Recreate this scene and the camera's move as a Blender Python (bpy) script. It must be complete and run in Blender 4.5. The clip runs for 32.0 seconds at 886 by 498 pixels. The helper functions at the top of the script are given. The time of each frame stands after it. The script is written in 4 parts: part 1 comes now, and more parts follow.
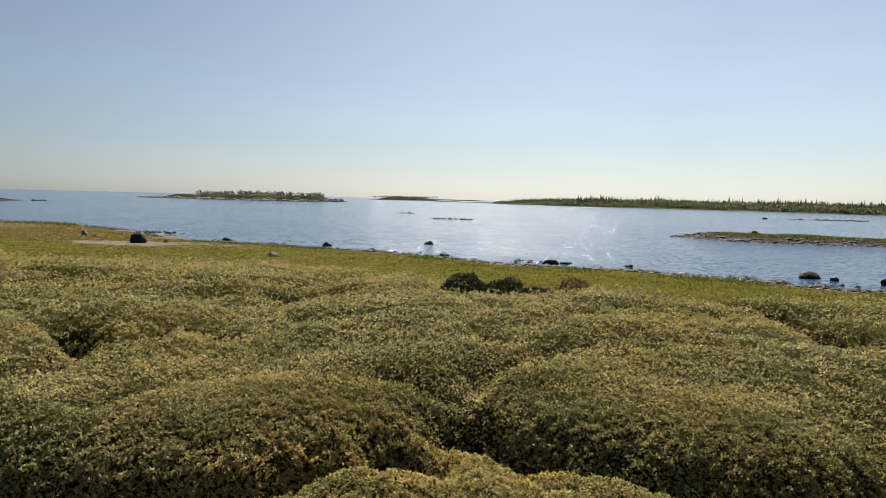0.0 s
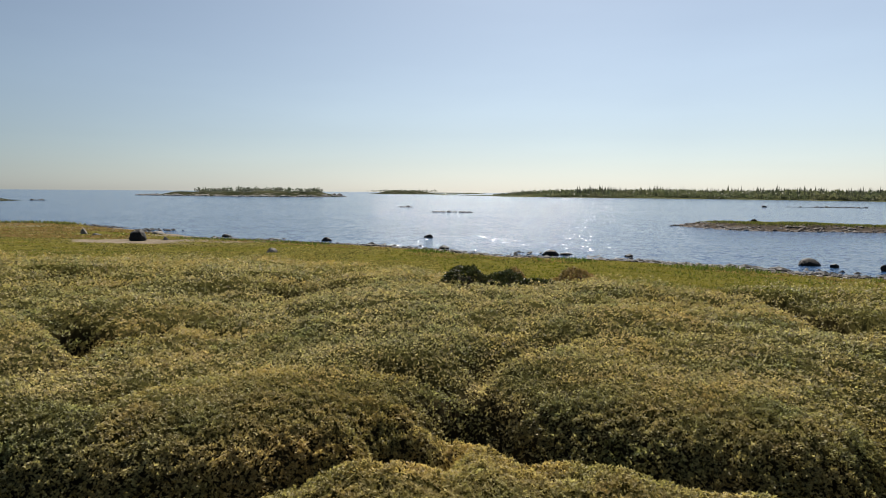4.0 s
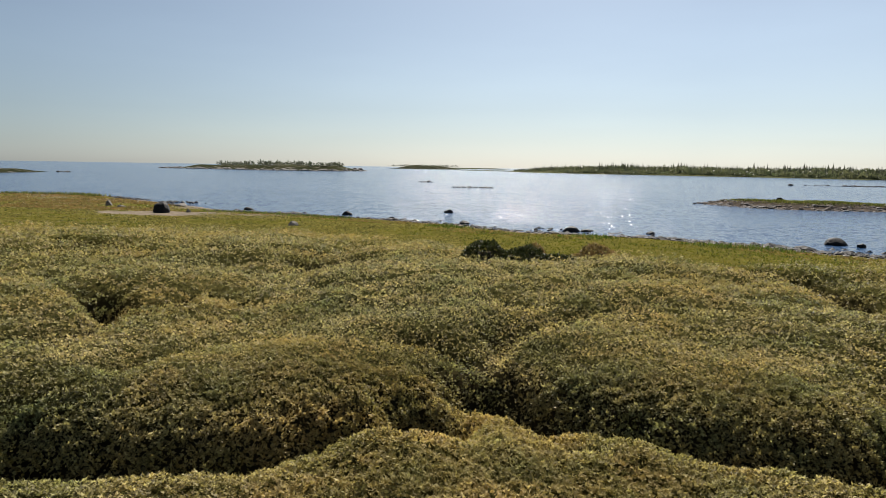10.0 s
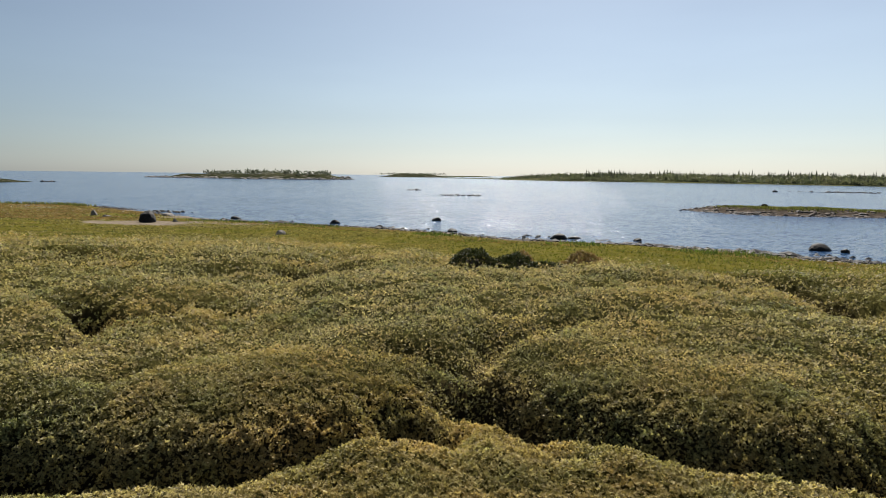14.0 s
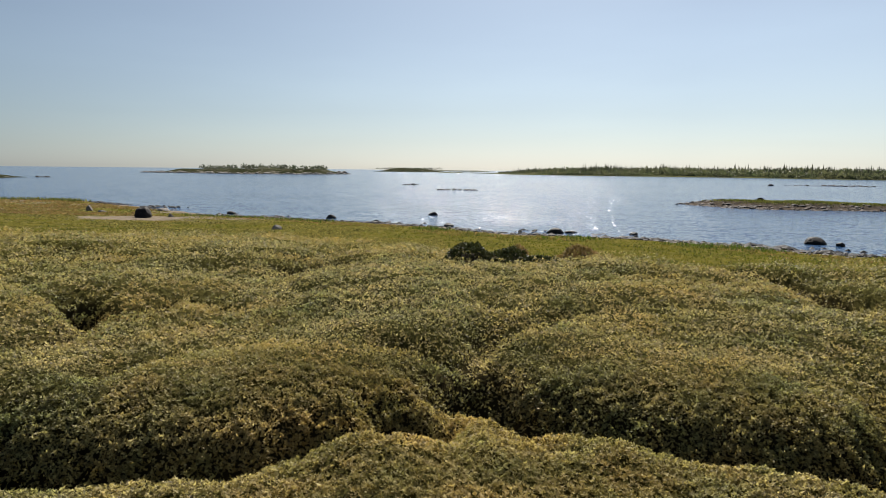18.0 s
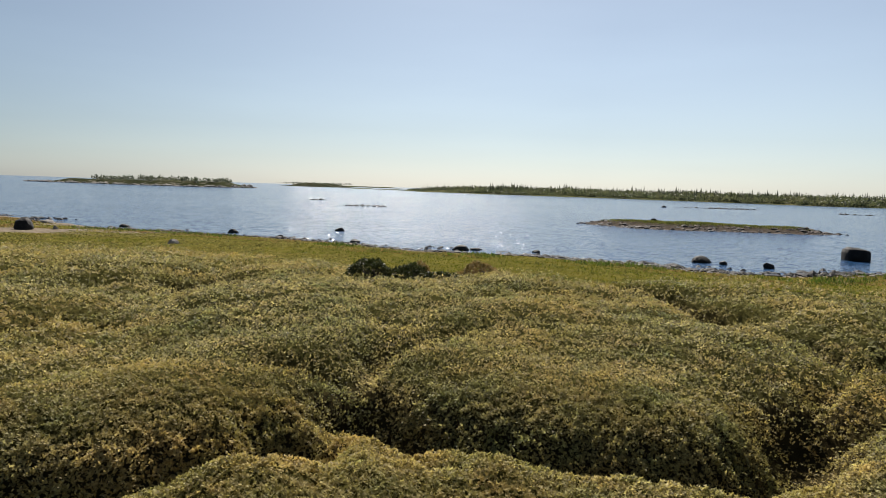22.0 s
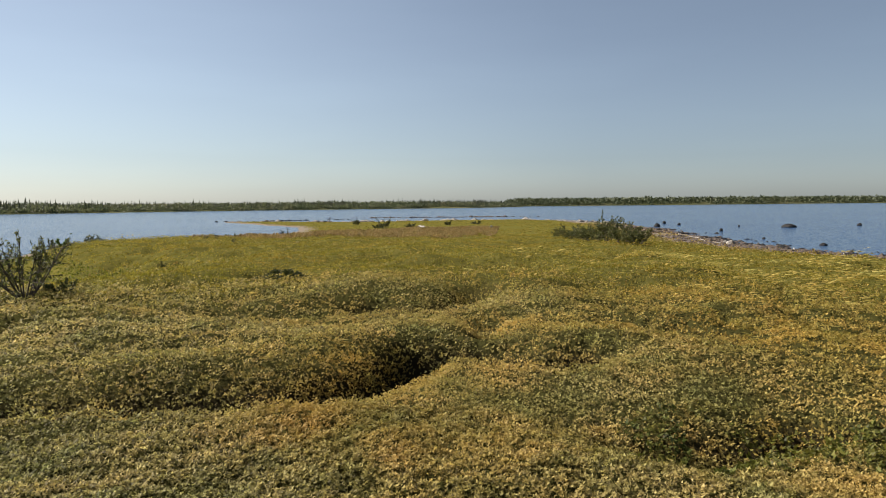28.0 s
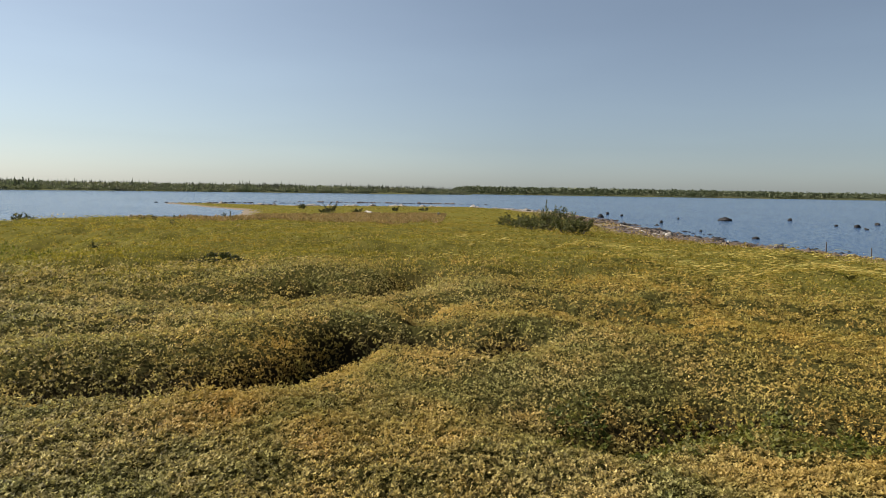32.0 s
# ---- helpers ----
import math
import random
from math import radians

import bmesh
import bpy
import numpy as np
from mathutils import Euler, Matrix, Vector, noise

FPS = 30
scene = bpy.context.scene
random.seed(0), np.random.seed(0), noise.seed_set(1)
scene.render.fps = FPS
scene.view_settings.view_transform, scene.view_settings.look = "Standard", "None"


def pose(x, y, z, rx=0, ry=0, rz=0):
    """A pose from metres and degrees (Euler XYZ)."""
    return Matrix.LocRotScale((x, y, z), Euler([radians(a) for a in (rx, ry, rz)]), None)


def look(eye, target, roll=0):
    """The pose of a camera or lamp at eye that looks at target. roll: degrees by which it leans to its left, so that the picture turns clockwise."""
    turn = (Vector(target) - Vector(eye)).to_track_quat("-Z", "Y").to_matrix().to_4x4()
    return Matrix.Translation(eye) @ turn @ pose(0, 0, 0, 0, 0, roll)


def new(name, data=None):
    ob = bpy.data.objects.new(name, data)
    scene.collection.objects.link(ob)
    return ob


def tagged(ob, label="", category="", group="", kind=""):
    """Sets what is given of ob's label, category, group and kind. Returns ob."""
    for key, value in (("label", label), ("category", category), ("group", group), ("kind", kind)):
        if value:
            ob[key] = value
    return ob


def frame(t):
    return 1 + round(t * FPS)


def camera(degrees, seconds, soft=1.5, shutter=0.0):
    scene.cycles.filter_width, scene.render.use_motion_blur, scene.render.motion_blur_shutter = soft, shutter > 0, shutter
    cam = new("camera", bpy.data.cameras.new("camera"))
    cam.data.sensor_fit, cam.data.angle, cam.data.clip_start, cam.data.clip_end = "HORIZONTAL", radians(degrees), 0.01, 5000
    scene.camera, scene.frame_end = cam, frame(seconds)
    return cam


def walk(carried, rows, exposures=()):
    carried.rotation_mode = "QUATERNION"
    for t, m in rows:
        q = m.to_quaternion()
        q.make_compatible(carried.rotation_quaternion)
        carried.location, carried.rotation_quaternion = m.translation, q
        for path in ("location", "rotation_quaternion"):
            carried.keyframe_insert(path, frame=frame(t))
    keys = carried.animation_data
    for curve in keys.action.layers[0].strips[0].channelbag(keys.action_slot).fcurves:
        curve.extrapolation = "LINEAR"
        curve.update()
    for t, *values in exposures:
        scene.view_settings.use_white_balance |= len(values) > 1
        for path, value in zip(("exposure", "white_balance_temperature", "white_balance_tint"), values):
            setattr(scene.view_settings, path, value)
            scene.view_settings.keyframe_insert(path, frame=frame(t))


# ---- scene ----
cam = camera(67.4, 32.0, soft=0.65)
PATH = [
    (0, (0.000, 0.000, 3.525), (0.140, 1.990, 3.374), 1.34),
    (0.5, (-0.002, -0.002, 3.514), (0.151, 1.985, 3.337), 1.36),
    (1, (0.006, 0.011, 3.517), (0.148, 1.998, 3.338), 0.96),
    (1.5, (-0.004, 0.028, 3.514), (0.137, 2.014, 3.330), 0.83),
    (2, (0.006, 0.021, 3.509), (0.150, 2.009, 3.340), 0.51),
    (2.5, (-0.005, 0.017, 3.511), (0.142, 2.005, 3.343), 0.56),
    (4.5, (-0.001, 0.012, 3.510), (0.138, 2.000, 3.337), 0.41),
    (5, (0.007, 0.019, 3.510), (0.136, 2.007, 3.330), 0.54),
    (5.5, (0.018, 0.025, 3.503), (0.124, 2.012, 3.301), 0.56),
    (6, (0.013, 0.024, 3.503), (0.108, 2.010, 3.294), 0.63),
    (6.5, (0.004, 0.031, 3.508), (0.101, 2.018, 3.307), 0.81),
    (7, (-0.005, 0.025, 3.501), (0.101, 2.011, 3.295), 1.14),
    (7.5, (-0.001, 0.030, 3.502), (0.111, 2.016, 3.294), 0.75),
    (8, (-0.012, 0.019, 3.505), (0.096, 2.006, 3.298), 1.06),
    (8.5, (-0.014, 0.020, 3.507), (0.094, 2.005, 3.288), 0.95),
    (9, (-0.005, 0.009, 3.501), (0.099, 1.995, 3.297), 0.81),
    (9.5, (-0.010, -0.001, 3.493), (0.078, 1.987, 3.298), 1.11),
    (10, (-0.009, 0.013, 3.487), (0.073, 1.996, 3.242), 0.92),
    (10.5, (-0.007, 0.024, 3.496), (0.087, 2.010, 3.278), 1.20),
    (11, (-0.016, 0.020, 3.491), (0.079, 2.005, 3.265), 1.40),
    (11.5, (-0.020, 0.012, 3.490), (0.114, 1.996, 3.278), 1.20),
    (12, (-0.008, 0.017, 3.489), (0.139, 2.002, 3.296), 1.00),
    (12.5, (-0.006, 0.014, 3.492), (0.135, 1.997, 3.280), 0.48),
    (13, (-0.005, 0.013, 3.498), (0.121, 1.997, 3.280), 0.87),
    (13.5, (-0.008, 0.011, 3.500), (0.113, 1.996, 3.289), 0.61),
    (14, (-0.004, 0.005, 3.496), (0.113, 1.989, 3.275), 0.67),
    (14.5, (0.003, -0.000, 3.498), (0.118, 1.984, 3.275), 0.34),
    (16.5, (0.002, -0.001, 3.501), (0.131, 1.984, 3.288), 0.28),
    (17, (0.008, 0.007, 3.498), (0.132, 1.991, 3.274), 0.36),
    (17.5, (0.016, -0.002, 3.492), (0.112, 1.982, 3.259), -0.08),
    (18, (0.013, 0.009, 3.488), (0.140, 1.991, 3.251), 0.55),
    (18.5, (0.020, 0.024, 3.494), (0.135, 2.005, 3.241), 0.86),
    (19, (0.009, 0.020, 3.493), (0.133, 2.002, 3.256), 1.15),
    (19.5, (0.006, 0.021, 3.492), (0.122, 1.999, 3.226), 0.86),
    (20, (0.008, 0.024, 3.491), (0.116, 2.004, 3.236), 1.02),
    (20.5, (0.006, 0.011, 3.506), (0.112, 1.995, 3.277), 1.50),
    (21, (0.018, 0.005, 3.503), (0.144, 1.991, 3.302), 1.12),
    (21.5, (0.068, 0.013, 3.498), (0.283, 1.992, 3.305), 0.36),
    (22, (0.176, 0.014, 3.482), (0.573, 1.966, 3.300), 1.79),
    (22.5, (0.260, 0.002, 3.472), (0.946, 1.872, 3.293), 2.29),
    (23, (0.295, -0.024, 3.487), (1.434, 1.610, 3.310), 1.04),
    (23.5, (0.310, -0.052, 3.487), (1.755, 1.320, 3.319), 1.48),
    (24, (0.340, -0.093, 3.481), (1.999, 1.008, 3.293), 1.40),
    (24.5, (0.367, -0.153, 3.472), (2.181, 0.670, 3.288), 1.69),
    (25, (0.368, -0.167, 3.470), (2.229, 0.542, 3.288), 1.52),
    (25.5, (0.359, -0.204, 3.462), (2.291, 0.281, 3.283), 1.33),
    (26, (0.394, -0.241, 3.460), (2.360, 0.066, 3.267), 0.94),
    (26.5, (0.432, -0.303, 3.466), (2.409, -0.076, 3.264), 1.51),
    (28.5, (0.513, -0.353, 3.488), (2.499, -0.161, 3.358), -1.11),
    (29, (0.525, -0.392, 3.487), (2.512, -0.240, 3.328), -0.86),
    (29.5, (0.523, -0.428, 3.491), (2.515, -0.317, 3.350), 0.25),
    (30, (0.529, -0.433, 3.507), (2.523, -0.313, 3.404), 0.38),
    (30.5, (0.533, -0.397, 3.501), (2.521, -0.229, 3.362), 0.78),
    (31, (0.532, -0.395, 3.502), (2.519, -0.195, 3.388), 0.96),
    (31.5, (0.540, -0.404, 3.493), (2.524, -0.194, 3.354), 0.33),
    (32, (0.534, -0.475, 3.487), (2.526, -0.429, 3.313), 0.94),
]
EXPOSURES = [(0, 1.0, 6500, 12), (21.8, 1.0, 6500, 12), (23.0, 0.91, 6700, 12), (25, 1.02, 7100, 14), (26.2, 1.11, 6800, 14), (29, 1.14, 6560, 12), (32, 1.13, 6560, 12)]
walk(cam, [(t, look(eye, target, roll)) for t, eye, target, roll in PATH], EXPOSURES)

# ---- sky, sun ----
SUN_AZ, SUN_EL = 10.5, 41.0  # degrees clockwise from +y, and above the horizon
world = bpy.data.worlds.new("sky")
scene.world = world
world.use_nodes = True
wn, wl = world.node_tree.nodes, world.node_tree.links
sky = wn.new("ShaderNodeTexSky")
sky.sky_type = "NISHITA"
sky.sun_disc = False
sky.sun_elevation, sky.sun_rotation = radians(SUN_EL), radians(SUN_AZ)
sky.altitude, sky.air_density, sky.dust_density, sky.ozone_density = 0, 1.0, 0.6, 2.5
veil = wn.new("ShaderNodeMix")  # thin high haze over the clear sky
veil.data_type, veil.blend_type = "RGBA", "ADD"
veil.inputs[0].default_value = 1.0
veil.inputs[7].default_value = (0.12, 0.2, 0.35, 1)
soft_sky = wn.new("ShaderNodeHueSaturation")
soft_sky.inputs["Saturation"].default_value = 0.61
wl.new(sky.outputs[0], soft_sky.inputs["Color"])
cool = wn.new("ShaderNodeMix")
cool.data_type, cool.blend_type = "RGBA", "MULTIPLY"
cool.inputs[0].default_value = 1.0
cool.inputs[7].default_value = (0.92, 1.0, 1.05, 1)
wl.new(soft_sky.outputs[0], cool.inputs[6])
wl.new(cool.outputs[2], veil.inputs[6])
wtc = wn.new("ShaderNodeTexCoord")
east = wn.new("ShaderNodeVectorMath")  # brightness gain painted into the sky by bearing, highest to the north-east
east.operation = "DOT_PRODUCT"
east.inputs[1].default_value = (math.sin(radians(60)), math.cos(radians(60)), 0)
wl.new(wtc.outputs["Generated"], east.inputs[0])
# steps of that gain: dims the west, brightens the north-east
thick = wn.new("ShaderNodeValToRGB")
for e_, at_, col in ((0, 0.0, (0.72, 0.75, 0.77, 1)), (1, 0.8, (0.98, 0.99, 0.995, 1)), (2, 1.0, (1.2, 1.18, 1.15, 1))):
    if e_ == 1:
        thick.color_ramp.elements.new(at_)
    thick.color_ramp.elements[e_].position, thick.color_ramp.elements[e_].color = at_, col
wl.new(east.outputs["Value"], thick.inputs[0])
# faint cirrus wisps over the whole sky
wisp_map = wn.new("ShaderNodeMapping")
wisp_map.inputs["Scale"].default_value = (1.5, 1.5, 9)
wl.new(wtc.outputs["Generated"], wisp_map.inputs["Vector"])
wisp = wn.new("ShaderNodeTexNoise")
wisp.inputs["Scale"].default_value, wisp.inputs["Detail"].default_value = 1.6, 6
wl.new(wisp_map.outputs[0], wisp.inputs["Vector"])
wisp_ramp = wn.new("ShaderNodeValToRGB")
wisp_ramp.color_ramp.elements[0].position, wisp_ramp.color_ramp.elements[0].color = 0.45, (1, 1, 1, 1)
wisp_ramp.color_ramp.elements[1].position, wisp_ramp.color_ramp.elements[1].color = 0.8, (1.05, 1.05, 1.04, 1)
wl.new(wisp.outputs[0], wisp_ramp.inputs[0])
sky_gain = wn.new("ShaderNodeMix")
sky_gain.data_type, sky_gain.blend_type = "RGBA", "MULTIPLY"
sky_gain.inputs[0].default_value = 1.0
wl.new(thick.outputs[0], sky_gain.inputs[6])
wl.new(wisp_ramp.outputs[0], sky_gain.inputs[7])
gained_sky = wn.new("ShaderNodeMix")
gained_sky.data_type, gained_sky.blend_type = "RGBA", "MULTIPLY"
gained_sky.inputs[0].default_value = 1.0
wl.new(veil.outputs[2], gained_sky.inputs[6])
wl.new(sky_gain.outputs[2], gained_sky.inputs[7])
wl.new(gained_sky.outputs[2], wn["Background"].inputs[0])
wn["Background"].inputs[1].default_value = 0.0395
sun_data = bpy.data.lights.new("sun", "SUN")
sun_data.energy, sun_data.angle, sun_data.color = 5.0, radians(0.55), (1.0, 0.94, 0.84)
sun = new("sun", sun_data)
az, el = radians(SUN_AZ), radians(SUN_EL)
to_sun = Vector((math.sin(az) * math.cos(el), math.cos(az) * math.cos(el), math.sin(el)))
sun.matrix_world = look(to_sun * 100, (0, 0, 0))
rng = np.random.default_rng(7)


# ---- materials ----
def mat_new(name):
    m = bpy.data.materials.new(name)
    m.use_nodes = True
    n = m.node_tree.nodes
    return m, n, m.node_tree.links, n["Principled BSDF"]


def ramp(n, stops):
    r = n.new("ShaderNodeValToRGB")
    e = r.color_ramp.elements
    while len(e) < len(stops):
        e.new(0.5)
    for k, (p, c) in zip(e, stops):
        k.position, k.color = p, (*c, 1)
    return r


def noise_node(n, l, scale, detail=4.0, rough=0.6, coords="Object", distort=0.0):
    tc = n.new("ShaderNodeTexCoord")
    t = n.new("ShaderNodeTexNoise")
    t.inputs["Scale"].default_value, t.inputs["Detail"].default_value = scale, detail
    t.inputs["Roughness"].default_value, t.inputs["Distortion"].default_value = rough, distort
    l.new(tc.outputs[coords], t.inputs["Vector"])
    return t


def mixed(n, l, a, b, fac, mode="MIX"):
    x = n.new("ShaderNodeMix")
    x.data_type, x.blend_type = "RGBA", mode
    for sock, v in ((x.inputs[0], fac), (x.inputs[6], a), (x.inputs[7], b)):
        if isinstance(v, bpy.types.NodeSocket):
            l.new(v, sock)
        elif isinstance(v, (int, float)):
            sock.default_value = v
        else:
            sock.default_value = (*v, 1)
    return x.outputs[2]


def bump(n, l, height, strength, distance, out):
    b = n.new("ShaderNodeBump")
    b.inputs["Strength"].default_value, b.inputs["Distance"].default_value = strength, distance
    l.new(height, b.inputs["Height"])
    l.new(b.outputs[0], out)
    return b


def leafy(name, dark, mid, light, odd, patch_scale, thru, rough=0.55, odd_at=0.62, gloss=0.2):
    """Leaves: each leaf its own shade, with patches of another colour over metres, and light shining through."""
    m, n, l, p = mat_new(name)
    g = n.new("ShaderNodeAttribute")
    g.attribute_name = "tone"
    r = ramp(n, [(0.1, dark), (0.5, mid), (0.95, light)])
    l.new(g.outputs["Fac"], r.inputs[0])
    t = noise_node(n, l, patch_scale, 5, 0.6)
    f = ramp(n, [(odd_at - 0.1, (0, 0, 0)), (odd_at + 0.12, (0.8, 0.8, 0.8))])
    l.new(t.outputs[0], f.inputs[0])
    c = mixed(n, l, r.outputs[0], odd, f.outputs[0])
    wz = n.new("ShaderNodeAttribute")
    wz.attribute_name = "golden"
    c = mixed(n, l, c, mixed(n, l, c, (1.04, 0.9, 0.56), 1.0, "MULTIPLY"), wz.outputs["Fac"])
    t2 = noise_node(n, l, patch_scale * 5, 3, 0.6)
    f2 = ramp(n, [(0.3, (0.62, 0.76, 0.58)), (0.7, (1.3, 1.2, 1.0))])
    l.new(t2.outputs[0], f2.inputs[0])
    c = mixed(n, l, c, f2.outputs[0], 1.0, "MULTIPLY")
    l.new(c, p.inputs["Base Color"])
    p.inputs["Roughness"].default_value = rough
    p.inputs["Specular IOR Level"].default_value = gloss
    tr = n.new("ShaderNodeBsdfTranslucent")
    tc = mixed(n, l, c, (1.06, 1.08, 0.85), 1.0, "MULTIPLY")
    l.new(tc, tr.inputs[0])
    mx = n.new("ShaderNodeMixShader")
    mx.inputs[0].default_value = thru
    l.new(p.outputs[0], mx.inputs[1])
    l.new(tr.outputs[0], mx.inputs[2])
    l.new(mx.outputs[0], n["Material Output"].inputs[0])
    return m


def earthy(name, a, b, c, scale, rough=0.9, bump_d=0.02, spots=None, gloss=0.2):
    m, n, l, p = mat_new(name)
    t = noise_node(n, l, scale, 8, 0.65)
    r = ramp(n, [(0.3, a), (0.52, b), (0.72, c)])
    l.new(t.outputs[0], r.inputs[0])
    col = r.outputs[0]
    t2 = noise_node(n, l, scale * 9, 5, 0.7)
    f = ramp(n, [(0.35, (0.7, 0.7, 0.7)), (0.65, (1.15, 1.15, 1.15))])
    l.new(t2.outputs[0], f.inputs[0])
    col = mixed(n, l, col, f.outputs[0], 1.0, "MULTIPLY")
    if spots:
        t3 = noise_node(n, l, scale * 3.1, 4, 0.6)
        f3 = ramp(n, [(0.56, (0, 0, 0)), (0.64, (1, 1, 1))])
        l.new(t3.outputs[0], f3.inputs[0])
        col = mixed(n, l, col, spots, f3.outputs[0])
    oi = n.new("ShaderNodeObjectInfo")
    v = ramp(n, [(0, (0.8, 0.8, 0.8)), (1, (1.15, 1.13, 1.1))])
    l.new(oi.outputs["Random"], v.inputs[0])
    col = mixed(n, l, col, v.outputs[0], 1.0, "MULTIPLY")
    l.new(col, p.inputs["Base Color"])
    p.inputs["Roughness"].default_value = rough
    p.inputs["Specular IOR Level"].default_value = gloss
    bump(n, l, t2.outputs[0], 0.7, bump_d, p.inputs["Normal"])
    return m


def water_material():
    m, n, l, p = mat_new("sea_water")
    p.inputs["Base Color"].default_value = (0.018, 0.054, 0.125, 1)
    p.inputs["Roughness"].default_value = 0.13
    p.inputs["IOR"].default_value = 1.333
    tc = n.new("ShaderNodeTexCoord")
    mp = n.new("ShaderNodeMapping")
    mp.inputs["Scale"].default_value = (0.7, 1.3, 1)
    mp.inputs["Rotation"].default_value = (0, 0, radians(14))
    l.new(tc.outputs["Object"], mp.inputs["Vector"])

    def vec(op, a, b=None):
        k = n.new("ShaderNodeVectorMath")
        k.operation = op
        for sock, v in zip(k.inputs, (a, b)):
            if isinstance(v, bpy.types.NodeSocket):
                l.new(v, sock)
            elif v is not None:
                sock.default_value = v
        return k.outputs[0]

    # facets of wind waves: each scale tips the surface by its own slopes
    total = None
    for scale, tip in ((0.8, 0.55), (3.5, 1.5), (11.0, 1.5)):
        t = n.new("ShaderNodeTexNoise")
        t.inputs["Scale"].default_value, t.inputs["Detail"].default_value = scale, 1.5
        l.new(mp.outputs[0], t.inputs["Vector"])
        part_ = vec("MULTIPLY", vec("SUBTRACT", t.outputs["Color"], (0.5, 0.5, 0.5)), (tip * 1.25, tip, 0))
        total = part_ if total is None else vec("ADD", total, part_)
    gust = n.new("ShaderNodeTexNoise")  # calmer and rougher lanes
    gust.inputs["Scale"].default_value, gust.inputs["Detail"].default_value = 0.035, 3.0
    l.new(mp.outputs[0], gust.inputs["Vector"])
    g = ramp(n, [(0.32, (0.75, 0.75, 0.75)), (0.62, (1.15, 1.15, 1.15))])
    l.new(gust.outputs[0], g.inputs[0])
    tipped = vec("MULTIPLY", total, g.outputs[0])
    l.new(vec("NORMALIZE", vec("ADD", vec("MULTIPLY", tipped, (0.48, 0.48, 0)), (0, 0, 1))), p.inputs["Normal"])
    glint = n.new("ShaderNodeBsdfPrincipled")  # single facets that mirror the sun
    glint.inputs["Base Color"].default_value = (0.018, 0.054, 0.125, 1)
    glint.inputs["Roughness"].default_value, glint.inputs["IOR"].default_value = 0.12, 1.333
    mp2 = n.new("ShaderNodeMapping")
    mp2.inputs["Scale"].default_value = (24.0, 3.2, 1)
    l.new(tc.outputs["Object"], mp2.inputs["Vector"])
    cell = n.new("ShaderNodeTexVoronoi")
    cell.inputs["Scale"].default_value = 1.0
    l.new(mp2.outputs[0], cell.inputs["Vector"])
    flat = vec("MULTIPLY", vec("SUBTRACT", cell.outputs["Color"], (0.5, 0.5, 0.5)), (0.50, 1.3, 0))
    l.new(vec("NORMALIZE", vec("ADD", vec("MULTIPLY", flat, g.outputs[0]), (0, 0, 1))), glint.inputs["Normal"])
    mx = n.new("ShaderNodeMixShader")
    pick = n.new("ShaderNodeSeparateColor")
    l.new(cell.outputs["Color"], pick.inputs[0])
    few = ramp(n, [(0.56, (0.03, 0.03, 0.03)), (0.60, (0.22, 0.22, 0.22))])
    l.new(pick.outputs[2], few.inputs[0])
    l.new(few.outputs[0], mx.inputs[0])
    l.new(p.outputs[0], mx.inputs[1])
    l.new(glint.outputs[0], mx.inputs[2])
    l.new(mx.outputs[0], n["Material Output"].inputs[0])
    return m


def ground_material():
    """Bare soil and peat, darker in the heath hollows, sand and stones towards the shore, silt under water."""
    m, n, l, p = mat_new("ground_soil")
    t = noise_node(n, l, 0.9, 8, 0.65)
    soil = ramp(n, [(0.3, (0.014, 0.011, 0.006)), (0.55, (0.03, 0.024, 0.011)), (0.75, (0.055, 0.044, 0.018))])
    l.new(t.outputs[0], soil.inputs[0])
    sand = ramp(n, [(0.3, (0.10, 0.082, 0.062)), (0.55, (0.18, 0.15, 0.115)), (0.75, (0.27, 0.235, 0.19))])
    t2 = noise_node(n, l, 3.0, 8, 0.7)
    l.new(t2.outputs[0], sand.inputs[0])
    turf = ramp(n, [(0.3, (0.022, 0.022, 0.008)), (0.5, (0.042, 0.040, 0.013)), (0.72, (0.07, 0.06, 0.02))])
    t3 = noise_node(n, l, 0.35, 9, 0.7)
    l.new(t3.outputs[0], turf.inputs[0])
    a = n.new("ShaderNodeAttribute")
    a.attribute_name = "cover"
    sep = n.new("ShaderNodeSeparateColor")
    l.new(a.outputs["Color"], sep.inputs[0])
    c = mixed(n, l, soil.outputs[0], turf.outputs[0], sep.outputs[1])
    lawn = ramp(n, [(0.3, (0.055, 0.052, 0.012)), (0.5, (0.095, 0.086, 0.02)), (0.72, (0.15, 0.122, 0.035))])
    t5 = noise_node(n, l, 2.2, 8, 0.75)
    l.new(t5.outputs[0], lawn.inputs[0])
    c = mixed(n, l, c, lawn.outputs[0], sep.outputs[2])
    c = mixed(n, l, c, sand.outputs[0], sep.outputs[0])
    l.new(c, p.inputs["Base Color"])
    p.inputs["Roughness"].default_value = 1.0
    p.inputs["Specular IOR Level"].default_value = 0.0
    t4 = noise_node(n, l, 14, 6, 0.7)
    bump(n, l, t4.outputs[0], 0.8, 0.05, p.inputs["Normal"])
    return m


